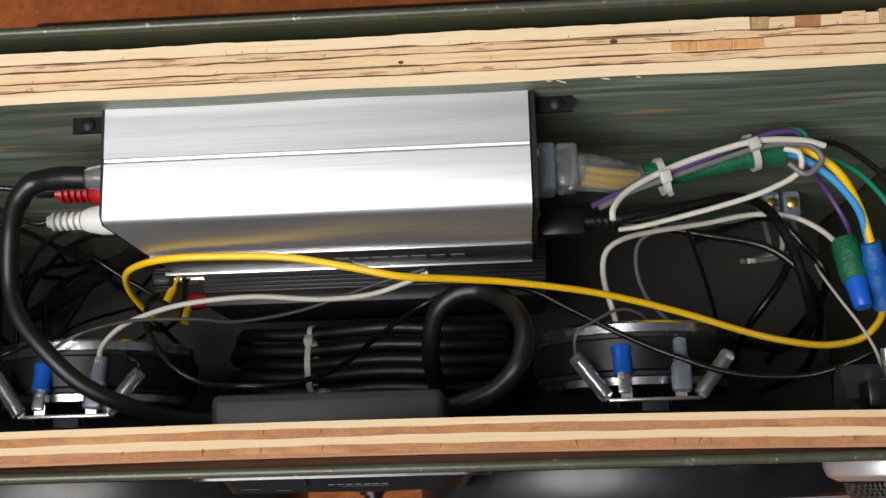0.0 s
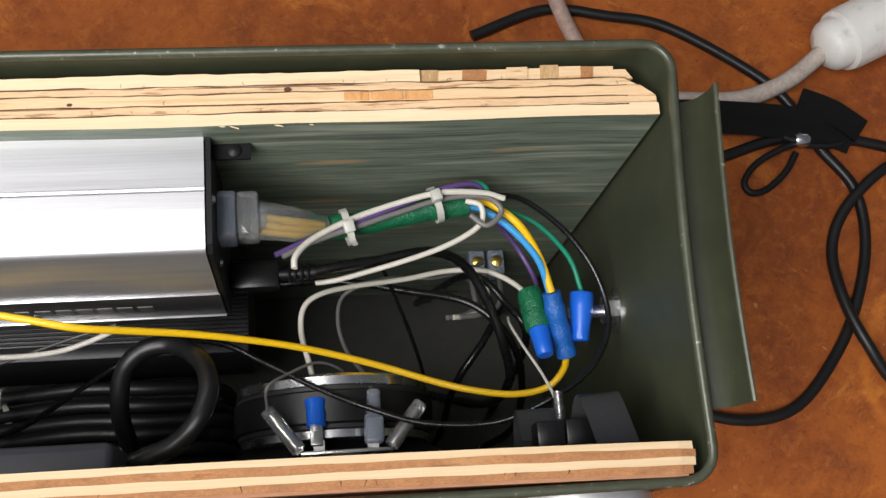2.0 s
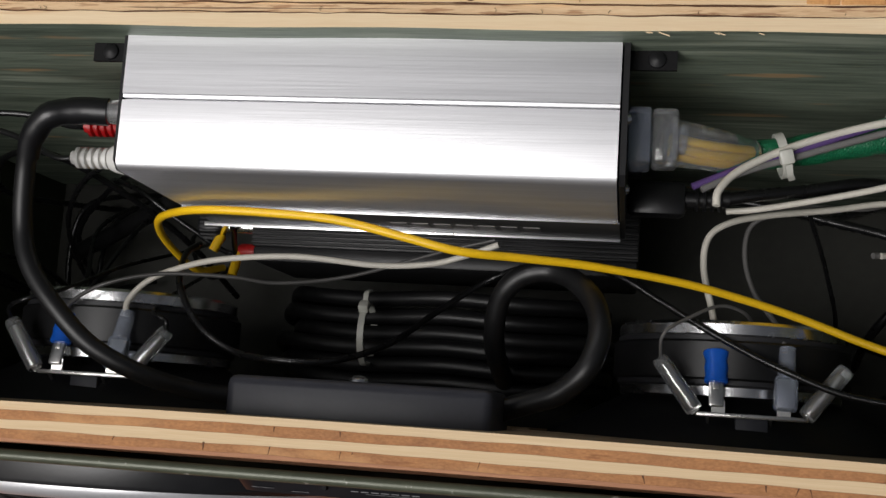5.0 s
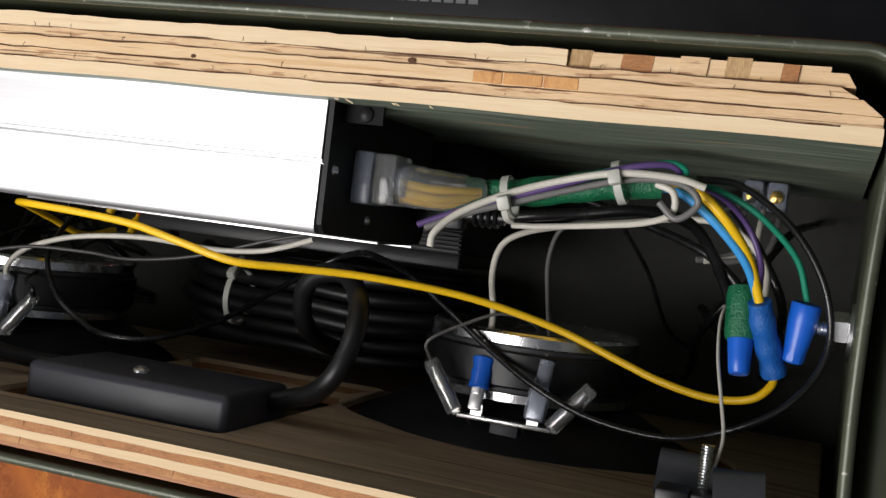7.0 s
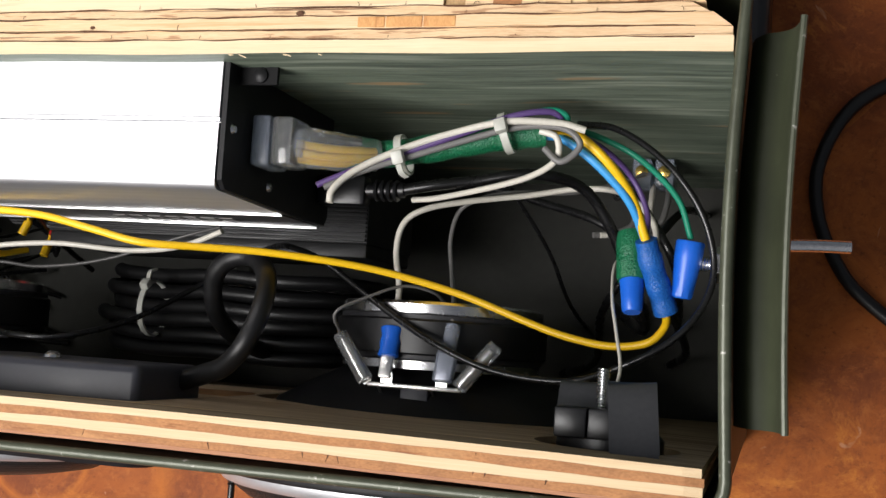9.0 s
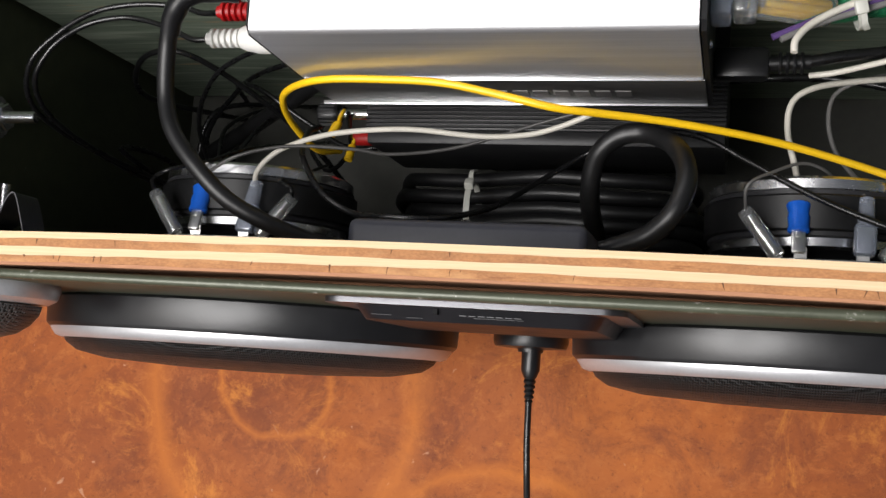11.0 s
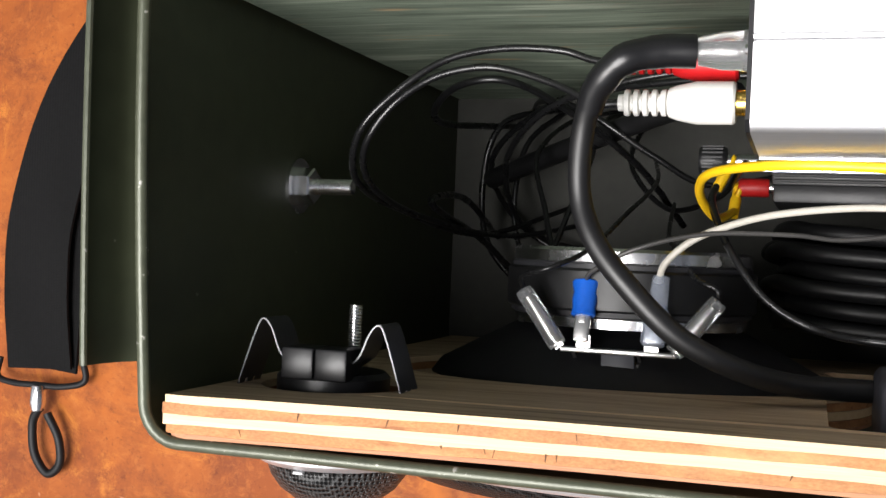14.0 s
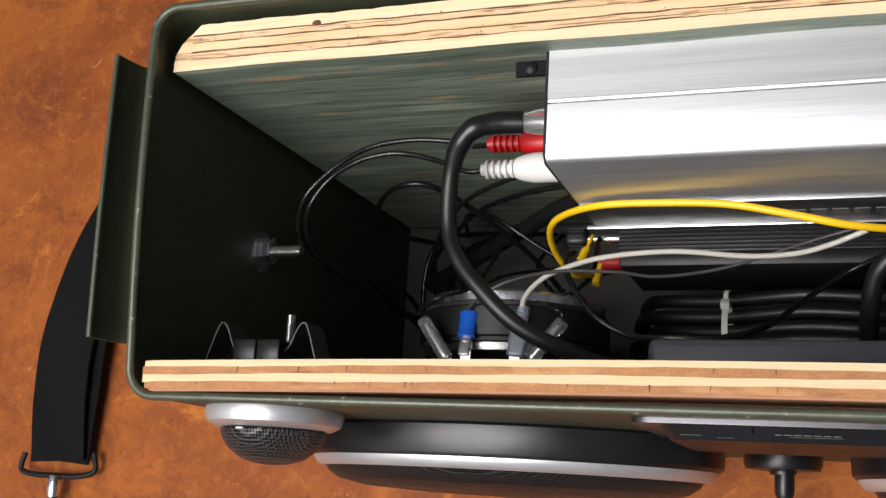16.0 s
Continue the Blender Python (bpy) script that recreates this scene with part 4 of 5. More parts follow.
wire("speaker_wire", "cream white speaker wire rising from the speaker tab",
     [(0.1622, -0.0310, 0.2345), (0.1615, -0.021, 0.2300), (0.160, -0.009, 0.222), (0.156, 0.010, 0.219), (0.158, 0.025, 0.216), (0.168, 0.033, 0.213), (0.187, 0.039, 0.203), (0.217, 0.045, 0.190), (0.245, 0.050, 0.186), (0.268, 0.047, 0.190), (0.285, 0.030, 0.205), (0.287, 0.008, 0.220)], 0.0016, WIRE_WHITE)
wire("speaker_wire", "grey speaker wire rising from the speaker tab",
     [(0.1918, -0.0285, 0.2335), (0.190, -0.017, 0.2240), (0.181, 0.002, 0.200), (0.177, 0.020, 0.192), (0.180, 0.036, 0.188), (0.193, 0.043, 0.190), (0.210, 0.047, 0.186), (0.238, 0.050, 0.170), (0.262, 0.060, 0.150), (0.272, 0.066, 0.140)], 0.0012, WIRE_GREY)
cord = thing("mains_lead", "black moulded plug and cord in the amplifier's end plate", "cable")
part("plug", box(0.1195, 0.146, 0.030, 0.046, 0.233, 0.245, 0.003, 2), BLACK_PLASTIC, cord)
for k in range(4):
    part("relief_rib", lathe([(0.0052, 0), (0.0056, 0.0008), (0.0052, 0.0016)], "x", (0.150 + k * 0.0034, 0.0385, 0.2395), 14), BLACK_PLASTIC, cord)
part("neck", tube([(0.145, 0.0382, 0.2395), (0.165, 0.0390, 0.2395)], 0.0038), BLACK_PLASTIC, cord)
part("cord", tube([(0.163, 0.0389, 0.2395), (0.180, 0.042, 0.239), (0.199, 0.045, 0.235), (0.229, 0.050, 0.231), (0.250, 0.046, 0.212), (0.264, 0.026, 0.200), (0.273, 0.002, 0.188), (0.278, -0.015, 0.165), (0.270, -0.02, 0.11), (0.24, 0.00, 0.03)], 0.0029), WIRE_BLACK, cord)

# the amplifier's plug, sleeve and taped harness
plug = thing("harness_plug", "clear sleeved multi-way plug in the amplifier's end", "connector")
PZ = 0.3120
part("shell", box(0.1285, 0.139, 0.0375, 0.0590, PZ - 0.010, PZ + 0.010, 0.002), CLEAR, plug, "clear shell")
part("insert", box(0.1194, 0.1284, 0.0368, 0.0592, PZ - 0.0105, PZ + 0.0105, 0.0015), CLEAR_BLUE, plug, "milky blue insert")
part("insert", box(0.1360, 0.1420, 0.0425, 0.0530, PZ - 0.005, PZ + 0.006, 0.001), CLEAR_BLUE, plug)
part("sleeve", tube([(0.134, 0.0475, PZ), (0.150, 0.0465, PZ - 0.005), (0.168, 0.0470, 0.293)], 0.0088, sides=16, radii=[0.0095, 0.0092, 0.0088, 0.0082, 0.0074]), CLEAR, plug, "clear sleeve")
for dy, dz in ((-0.004, 0.002), (-0.002, 0.004), (0.001, 0.003)):
    part("wire", tube([(0.138, 0.0465 + dy, PZ - 0.001 + dz), (0.152, 0.0455 + dy, PZ - 0.006 + dz), (0.168, 0.047 + dy * 0.6, 0.292 + dz)], 0.0016), WIRE_YELLOW, plug, "yellow wire")
tape = thing("wire_harness", "harness of coloured wires taped green and zip-tied", "wire harness")
harness_line = [(0.160, 0.0470, 0.290), (0.178, 0.0490, 0.290), (0.197, 0.0525, 0.288), (0.215, 0.0565, 0.286), (0.232, 0.0590, 0.284), (0.243, 0.0600, 0.282)]
part("tape", tube(harness_line, 0.0062, per=5, sides=14, radii=[0.0058, 0.0063, 0.0059, 0.0066, 0.0061, 0.0067, 0.0063, 0.0066, 0.0060, 0.0057]), TAPE_GREEN, tape, "shiny green tape")
part("teal_wire", tube([(0.155, 0.0390, 0.302), (0.172, 0.0445, 0.300), (0.190, 0.0515, 0.298), (0.212, 0.0595, 0.296), (0.235, 0.0665, 0.294), (0.2485, 0.0690, 0.291), (0.2535, 0.0655, 0.288), (0.245, 0.0625, 0.287)], 0.0014), WIRE_TEAL, tape, "teal wire")
part("purple_wire", tube([(0.1455, 0.0310, 0.306), (0.165, 0.0400, 0.303), (0.185, 0.0480, 0.299), (0.210, 0.0575, 0.297), (0.232, 0.0655, 0.296), (0.247, 0.0680, 0.292), (0.2505, 0.0640, 0.288), (0.240, 0.0620, 0.286)], 0.0015), WIRE_PURPLE, tape, "purple wire")
part("white_wire", tube([(0.1545, 0.0225, 0.312), (0.1555, 0.0290, 0.311), (0.164, 0.0385, 0.306), (0.183, 0.0490, 0.301), (0.205, 0.0570, 0.298), (0.228, 0.0625, 0.297), (0.250, 0.0630, 0.293), (0.262, 0.0605, 0.290)], 0.0016), WIRE_WHITE, tape, "white wire")
part("grey_wire", tube([(0.1490, 0.0300, 0.306), (0.166, 0.0385, 0.303), (0.185, 0.0455, 0.299), (0.208, 0.0535, 0.296), (0.232, 0.0605, 0.294), (0.252, 0.0610, 0.292), (0.260, 0.0540, 0.290), (0.252, 0.0465, 0.290), (0.244, 0.0525, 0.289)], 0.0015), WIRE_GREY, tape, "grey wire")
part("white_wire", tube([(0.242, 0.0600, 0.290), (0.2495, 0.0570, 0.290), (0.2490, 0.0485, 0.285), (0.236, 0.0440, 0.268), (0.215, 0.0410, 0.250), (0.180, 0.0370, 0.230), (0.165, 0.036, 0.226)], 0.0015), WIRE_WHITE, tape, "white wire end loop")
part("blue_wire", tube([(0.243, 0.0590, 0.284), (0.251, 0.0580, 0.281), (0.266, 0.0475, 0.279), (0.280, 0.0325, 0.272), (0.287, 0.0165, 0.262)], 0.0019), WIRE_BLUE, tape, "light blue wire")
part("yellow_wire", tube([(0.243, 0.0610, 0.285), (0.255, 0.0610, 0.282), (0.270, 0.0495, 0.280), (0.281, 0.0345, 0.271), (0.2875, 0.0165, 0.264)], 0.0021), WIRE_YELLOW, tape, "yellow wire")
part("teal_wire", tube([(0.250, 0.0640, 0.284), (0.266, 0.0610, 0.270), (0.284, 0.0520, 0.266), (0.300, 0.0365, 0.258), (0.3065, 0.0190, 0.252)], 0.0014), WIRE_TEAL, tape, "teal wire")
part("purple_wire", tube([(0.250, 0.0630, 0.282), (0.264, 0.0600, 0.250), (0.277, 0.0480, 0.236), (0.285, 0.0300, 0.236), (0.2835, 0.0140, 0.246)], 0.0014), WIRE_PURPLE, tape, "purple wire")


def zip_tie(name, label, center, axis_pose, r, tail=None):
    ob = thing(name, label, "zip tie", "zip ties")
    ob.matrix_world = Matrix.Translation(center) @ axis_pose
    ring = [(0, r * math.cos(a), r * math.sin(a)) for a in [2 * math.pi * k / 20 for k in range(20)]]
    part("strap", band(ring + ring[:1], [(1, 0, 0)] * 21, 0.0034, 0.0012), TIE, ob)
    part("head", box(-0.0027, 0.0027, -0.003, 0.003, r - 0.0005, r + 0.0042, 0.0008), TIE, ob)
    if tail:
        part("tail", band(smooth_line(tail, 6), (1, 0, 0), 0.0026, 0.0011), TIE, ob)
    return ob


zip_tie("zip_tie", "natural nylon zip tie round the green taped harness", (0.181, 0.0475, 0.293), pose(0, 0, 0, 15, 0, 14), 0.0088, [(0, -0.003, 0.0125), (0, -0.007, 0.011), (0.001, -0.0095, 0.0075)])
zip_tie("zip_tie", "natural nylon zip tie round the green taped harness", (0.2265, 0.0590, 0.288), pose(0, 0, 0, -8, 0, 16), 0.0088)


def wire_nut(name, label, a, b, mat, cap_mat=None):
    ob = thing(name, label, "wire nut", "wire nuts")
    a, b = Vector(a), Vector(b)
    d = (b - a)
    ob.matrix_world = Matrix.Translation(a) @ d.to_track_quat("Z", "Y").to_matrix().to_4x4()
    h = d.length
    bm = bmesh.new()
    n = 20
    rings = []
    for r, z in ((0.0058, 0.0), (0.0064, 0.001), (0.0062, h * 0.30), (0.0048, h * 0.8), (0.0044, h * 0.97), (0.0036, h)):
        rings.append([bm.verts.new(((r + 0.0003 * (k % 2)) * math.cos(2 * math.pi * k / n), (r + 0.0003 * (k % 2)) * math.sin(2 * math.pi * k / n), z)) for k in range(n)])
    for p, q in zip(rings[:-1], rings[1:]):
        for k in range(n):
            bm.faces.new((p[k], p[(k + 1) % n], q[(k + 1) % n], q[k]))
    bm.faces.new(rings[0][::-1])
    bm.faces.new(rings[-1])
    bmesh.ops.recalc_face_normals(bm, faces=bm.faces)
    part("shell", bm, mat, ob)
    if cap_mat:
        part("tape", lathe([(0.0066, -0.004), (0.0072, 0.0), (0.0071, h * 0.50), (0.0064, h * 0.56)], "z", steps=18), cap_mat, ob, "green tape wrap")
    return ob


wire_nut("wire_nut", "blue ribbed wire nut on the teal wire", (0.3065, 0.0180, 0.252), (0.3035, -0.0080, 0.250), BLUE_PLASTIC)
wire_nut("wire_nut", "blue wire nut wrapped in green tape", (0.2795, 0.0170, 0.248), (0.2825, -0.0160, 0.258), BLUE_PLASTIC, TAPE_GREEN)
splice = tagged(part("wire_splice", tube([(0.2875, 0.0165, 0.263), (0.290, 0.006, 0.258), (0.2935, -0.005, 0.251), (0.2965, -0.0145, 0.246)], 0.0055, per=6, sides=14, radii=[0.0050, 0.0056, 0.0053, 0.0058, 0.0054, 0.0057]), TAPE_BLUE),
                "blue taped splice joining yellow and light blue wires", "wire splice")


# ---------- crimp terminals on the speaker tabs ----------
def crimp(label, base, mat, lug=TIN, tilt=(0, 0, 0)):
    ob = thing("crimp_terminal", label, "crimp terminal", "speaker crimp terminals")
    ob.matrix_world = Matrix.Translation(base) @ pose(0, 0, 0, *tilt) @ Matrix.Scale(1.28, 4)
    bm = lathe([(0.0028, 0.0075), (0.0033, 0.0080), (0.0030, 0.0105), (0.0033, 0.0130), (0.0030, 0.0155), (0.0037, 0.0185), (0.0035, 0.0192)], "y", steps=16, sx=1.25)
    part("sleeve", bm, mat, ob)
    part("lug", box(-0.0026, 0.0026, -0.001, 0.0105, -0.0011, 0.0011, 0.0008), lug, ob, "tinned spade lug")
    part("dimple", box(-0.0012, 0.0012, 0.005, 0.0085, 0.0008, 0.0014, 0.0003), lug, ob)
    return ob


def insulated(label, base, tilt=(0, 0, 0)):
    ob = thing("crimp_terminal", label, "crimp terminal", "speaker crimp terminals")
    ob.matrix_world = Matrix.Translation(base) @ pose(0, 0, 0, *tilt) @ Matrix.Scale(1.22, 4)
    part("sleeve", box(-0.0042, 0.0042, 0.000, 0.0130, -0.0026, 0.0026, 0.0014), CLEAR_BLUE, ob, "milky blue nylon sleeve")
    part("barrel", lathe([(0.0030, 0.0125), (0.0033, 0.0135), (0.0030, 0.0240)], "y", steps=14), CLEAR_BLUE, ob)
    part("lug", box(-0.0030, 0.0030, 0.001, 0.0115, -0.0012, 0.0012, 0.0005), TIN, ob)
    return ob


def butt(label, base, turn):
    ob = thing("crimp_terminal", label, "crimp terminal", "speaker crimp terminals")
    ob.matrix_world = Matrix.Translation(base) @ pose(0, 0, 0, -4, 0, turn) @ Matrix.Scale(1.50, 4)
    part("sleeve", lathe([(0.0024, 0.000), (0.0027, 0.001), (0.0026, 0.0175), (0.0023, 0.0185)], "y", steps=14), CLEAR, ob, "clear sleeve")
    part("lug", lathe([(0.0013, 0.001), (0.0016, 0.003), (0.0013, 0.012), (0.0010, 0.016)], "y", steps=10), TIN, ob)
    return ob


for cx, tz in ((-0.1335, 0.2465), (0.1775, 0.2425)):
    crimp("blue crimp spade terminal on a speaker tab", (cx - 0.0155, -0.0530, tz - 0.001), BLUE_PLASTIC, tilt=(-18, 0, 0))
    insulated("milky blue insulated spade terminal on a speaker tab", (cx + 0.0140, -0.0545, tz - 0.001), (-16, 0, -3))
    butt("clear sleeved terminal on a speaker tab", (cx - 0.0245, -0.0565, tz), 36)
    butt("clear sleeved terminal on a speaker tab", (cx + 0.0225, -0.0565, tz), -38)
wire("tweeter_wire", "thin black wire to a speaker terminal", [(-0.1740, -0.0345, 0.245), (-0.1735, -0.028, 0.250), (-0.160, -0.024, 0.258), (-0.148, -0.016, 0.240), (-0.140, 0.0, 0.200), (-0.137, 0.02, 0.12), (-0.15, 0.04, 0.03)], 0.0011, WIRE_BLACK)
wire("tweeter_wire", "thin black wire to a speaker terminal", [(-0.0943, -0.0350, 0.245), (-0.0950, -0.030, 0.246), (-0.104, -0.026, 0.240), (-0.115, -0.016, 0.20), (-0.125, -0.008, 0.16), (-0.13, 0.01, 0.10)], 0.0011, WIRE_BLACK)
wire("tweeter_wire", "thin pale grey wire curling to a speaker terminal", [(0.1372, -0.0345, 0.2405), (0.1380, -0.024, 0.252), (0.1500, -0.015, 0.240), (0.164, -0.008, 0.226), (0.176, -0.010, 0.214), (0.181, -0.016, 0.205)], 0.0008, WIRE_GREY)
wire("tweeter_wire", "thin pale grey wire to the tweeter", [(0.2720, 0.014, 0.215), (0.2700, 0.006, 0.232), (0.2725, -0.010, 0.252), (0.2775, -0.027, 0.268), (0.281, -0.042, 0.278), (0.279, -0.056, 0.290)], 0.0008, WIRE_WHITE)


# ---------- plugs in the amplifier's other end ----------
def rca(y, z, mat, label, lead_pts):
    ob = thing("audio_plug", label, "audio plug", "audio plugs")
    part("collar", lathe([(0.0048, 0.0), (0.0048, -0.009)], "x", (AX0 + 0.0005, y, z), 18), BRASS, ob, "gilt collar")
    part("body", lathe([(0.0072, -0.007), (0.0080, -0.008), (0.0080, -0.021), (0.0066, -0.028), (0.0054, -0.031), (0.0048, -0.0315)], "x", (AX0, y, z), 20), mat, ob)
    for k in range(5):
        part("relief_rib", lathe([(0.0038, -0.0318 - k * 0.0034), (0.0050, -0.0322 - k * 0.0034), (0.0050, -0.0338 - k * 0.0034), (0.0036, -0.0344 - k * 0.0034)], "x", (AX0, y, z), 14), mat, ob)
    part("neck", lathe([(0.0034, -0.030), (0.0032, -0.050)], "x", (AX0, y, z), 12), mat, ob)
    part("lead", tube(lead_pts, 0.0015), WIRE_BLACK, ob, "black lead")
    return ob


rca(0.0395, 0.2840, WHITE_PLASTIC, "white moulded audio plug in the amplifier", [(-0.128, 0.0395, 0.2840), (-0.140, 0.0395, 0.283), (-0.157, 0.0475, 0.276), (-0.177, 0.0540, 0.272), (-0.192, 0.0550, 0.272), (-0.210, 0.0500, 0.274), (-0.227, 0.0370, 0.276), (-0.240, 0.020, 0.268), (-0.246, 0.006, 0.235), (-0.243, -0.004, 0.17), (-0.225, -0.010, 0.08), (-0.19, 0.0, 0.02)])
rca(0.0565, 0.2750, RED_PLASTIC, "red moulded audio plug in the amplifier", [(-0.128, 0.0565, 0.2750), (-0.143, 0.0580, 0.269), (-0.158, 0.0625, 0.267), (-0.181, 0.0630, 0.270), (-0.203, 0.0580, 0.274), (-0.222, 0.0450, 0.278), (-0.239, 0.0280, 0.276), (-0.248, 0.010, 0.255), (-0.249, 0.0, 0.20), (-0.235, -0.01, 0.10), (-0.20, 0.01, 0.02)])
pplug = thing("power_plug", "clear plug with black sleeve in the amplifier's end", "connector")
part("shell", lathe([(0.0060, 0.0), (0.0068, -0.003), (0.0066, -0.010), (0.0050, -0.018)], "x", (AX0, 0.0530, 0.3160), 18), CLEAR, pplug, "clear shell")
part("core", tube([(AX0 - 0.001, 0.0530, 0.316), (AX0 - 0.012, 0.0530, 0.316), (AX0 - 0.020, 0.0530, 0.316)], 0.0022), WIRE_GREY, pplug, "grey inner wire")
part("collar", lathe([(0.0072, 0.0), (0.0072, -0.003)], "x", (AX0, 0.0530, 0.3160), 18), CLEAR, pplug)


def ring_lug(label, center, turn):
    ob = thing("ring_terminal", label, "ring terminal", "yellow ring terminals")
    ob.matrix_world = Matrix.Translation(center) @ turn @ Matrix.Scale(0.85, 4)
    part("ring", tube([(0.0042 * math.cos(a), 0.0042 * math.sin(a), 0) for a in [2 * math.pi * k / 18 for k in range(18)]], 0.0013, sides=8, closed=True, straight=True), WIRE_YELLOW, ob)
    part("barrel", lathe([(0.0026, 0.004), (0.0032, 0.006), (0.0030, 0.016)], "y", steps=14), WIRE_YELLOW, ob)
    return ob


ring_lug("yellow ring terminal on the binding post", (-0.0970, 0.0262, 0.172), pose(0, 0, 0, 10, 75, 165))
ring_lug("yellow ring terminal on the red binding post", (-0.0945, 0.0150, 0.154), pose(0, 0, 0, 40, 60, -150))

# ---------- the black cord coil and loose wires low in the can ----------
coil = thing("cord_coil", "thick black cord coiled and tied low in the can", "cable")
crng = random.Random(3)
for k in range(11):
    yy = -0.050 + 0.0088 * (k % 6) + crng.uniform(-0.001, 0.001)
    zz = 0.160 - 0.010 * (k // 6) - 0.0025 * abs(k % 6 - 2)
    e = crng.uniform(-0.006, 0.006)
    part("turn", tube([(-0.070 + e, yy + 0.004, zz - 0.045), (-0.055 + e, yy + 0.002, zz - 0.026), (-0.020, yy, zz - 0.014), (0.025, yy + 0.001, zz), (0.065, yy - 0.001, zz + 0.002), (0.095 + e, yy, zz - 0.010), (0.108 + e, yy, zz - 0.035), (0.106 + e, yy, zz - 0.075), (0.090, yy, zz - 0.110), (0.02, yy, zz - 0.120), (-0.055, yy, zz - 0.110), (-0.075 + e, yy, zz - 0.070)], 0.0043, per=6, closed=True), RUBBER, coil)
zip_tie("zip_tie", "white zip tie with its tail up round the black coil", (-0.0175, -0.026, 0.1550), pose(0, 0, 0, -50, 0, 0), 0.0165, [(0, 0.003, 0.0185), (0, 0.008, 0.0215), (0.001, 0.013, 0.0200)])
deep = [
    ([(-0.075, 0.068, 0.205), (-0.105, 0.066, 0.200), (-0.150, 0.060, 0.190), (-0.190, 0.050, 0.160), (-0.220, 0.028, 0.11), (-0.222, -0.005, 0.05), (-0.18, -0.02, 0.012)], 0.0016),
    ([(-0.075, 0.070, 0.160), (-0.120, 0.068, 0.150), (-0.165, 0.066, 0.13), (-0.205, 0.062, 0.09), (-0.245, 0.035, 0.05), (-0.235, 0.0, 0.02), (-0.19, -0.03, 0.012)], 0.0018),
    ([(-0.170, 0.070, 0.012), (-0.195, 0.060, 0.050), (-0.205, 0.035, 0.10), (-0.190, 0.002, 0.14), (-0.180, -0.018, 0.165)], 0.0014),
    ([(-0.160, 0.070, 0.012), (-0.176, 0.058, 0.06), (-0.172, 0.030, 0.12), (-0.177, 0.0, 0.15), (-0.180, -0.018, 0.165)], 0.0014),
    ([(-0.230, 0.070, 0.012), (-0.205, 0.066, 0.09), (-0.175, 0.056, 0.12), (-0.140, 0.034, 0.115), (-0.110, 0.020, 0.105), (-0.06, 0.030, 0.10)], 0.0017),
    ([(-0.200, 0.072, 0.012), (-0.238, 0.058, 0.05), (-0.250, 0.02, 0.05), (-0.245, -0.02, 0.04), (-0.21, -0.05, 0.03), (-0.17, -0.055, 0.012)], 0.0019),
    ([(-0.210, 0.070, 0.010), (-0.228, 0.045, 0.035), (-0.232, 0.0, 0.04), (-0.22, -0.03, 0.03), (-0.18, -0.05, 0.010)], 0.0017),
    ([(-0.155, 0.070, 0.010), (-0.160, 0.035, 0.06), (-0.135, 0.008, 0.09), (-0.106, 0.012, 0.13), (-0.094, 0.022, 0.165), (-0.090, 0.026, 0.180)], 0.0015),
    ([(-0.235, 0.060, 0.012), (-0.255, 0.050, 0.12), (-0.235, 0.060, 0.17), (-0.205, 0.064, 0.18), (-0.180, 0.054, 0.15), (-0.150, 0.030, 0.10), (-0.13, 0.0, 0.05)], 0.0019),
    ([(-0.250, -0.01, 0.010), (-0.246, 0.010, 0.10), (-0.242, 0.004, 0.17), (-0.236, -0.012, 0.10), (-0.21, -0.04, 0.06), (-0.17, -0.05, 0.010)], 0.0018),
    ([(0.300, 0.060, 0.012), (0.290, 0.050, 0.10), (0.272, 0.020, 0.13), (0.25, -0.01, 0.12), (0.24, -0.04, 0.07), (0.21, -0.05, 0.012)], 0.0024),
    ([(0.10, 0.06, 0.12), (0.14, 0.055, 0.15), (0.18, 0.055, 0.15), (0.22, 0.045, 0.16), (0.26, 0.030, 0.175), (0.285, 0.0, 0.165), (0.295, -0.03, 0.08), (0.28, -0.04, 0.012)], 0.0024),
    ([(0.205, 0.052, 0.188), (0.222, 0.020, 0.15), (0.232, -0.010, 0.12), (0.236, -0.030, 0.012)], 0.0012),
    ([(0.24, 0.070, 0.012), (0.262, 0.058, 0.14), (0.280, 0.036, 0.16), (0.293, 0.010, 0.15), (0.285, -0.02, 0.012)], 0.0024),
]
for pts, r in deep:
    wire("loose_wire", "thin black wire trailing low in the can", pts, r, WIRE_BLACK, "wire", "loose wires low in the can")
wire("sleeved_cable", "black heat-shrunk cable lying low in the can", [(-0.095, 0.060, 0.16), (-0.125, 0.056, 0.14), (-0.160, 0.048, 0.11), (-0.205, 0.036, 0.075), (-0.245, 0.024, 0.05)], 0.0058, RUBBER, "cable")

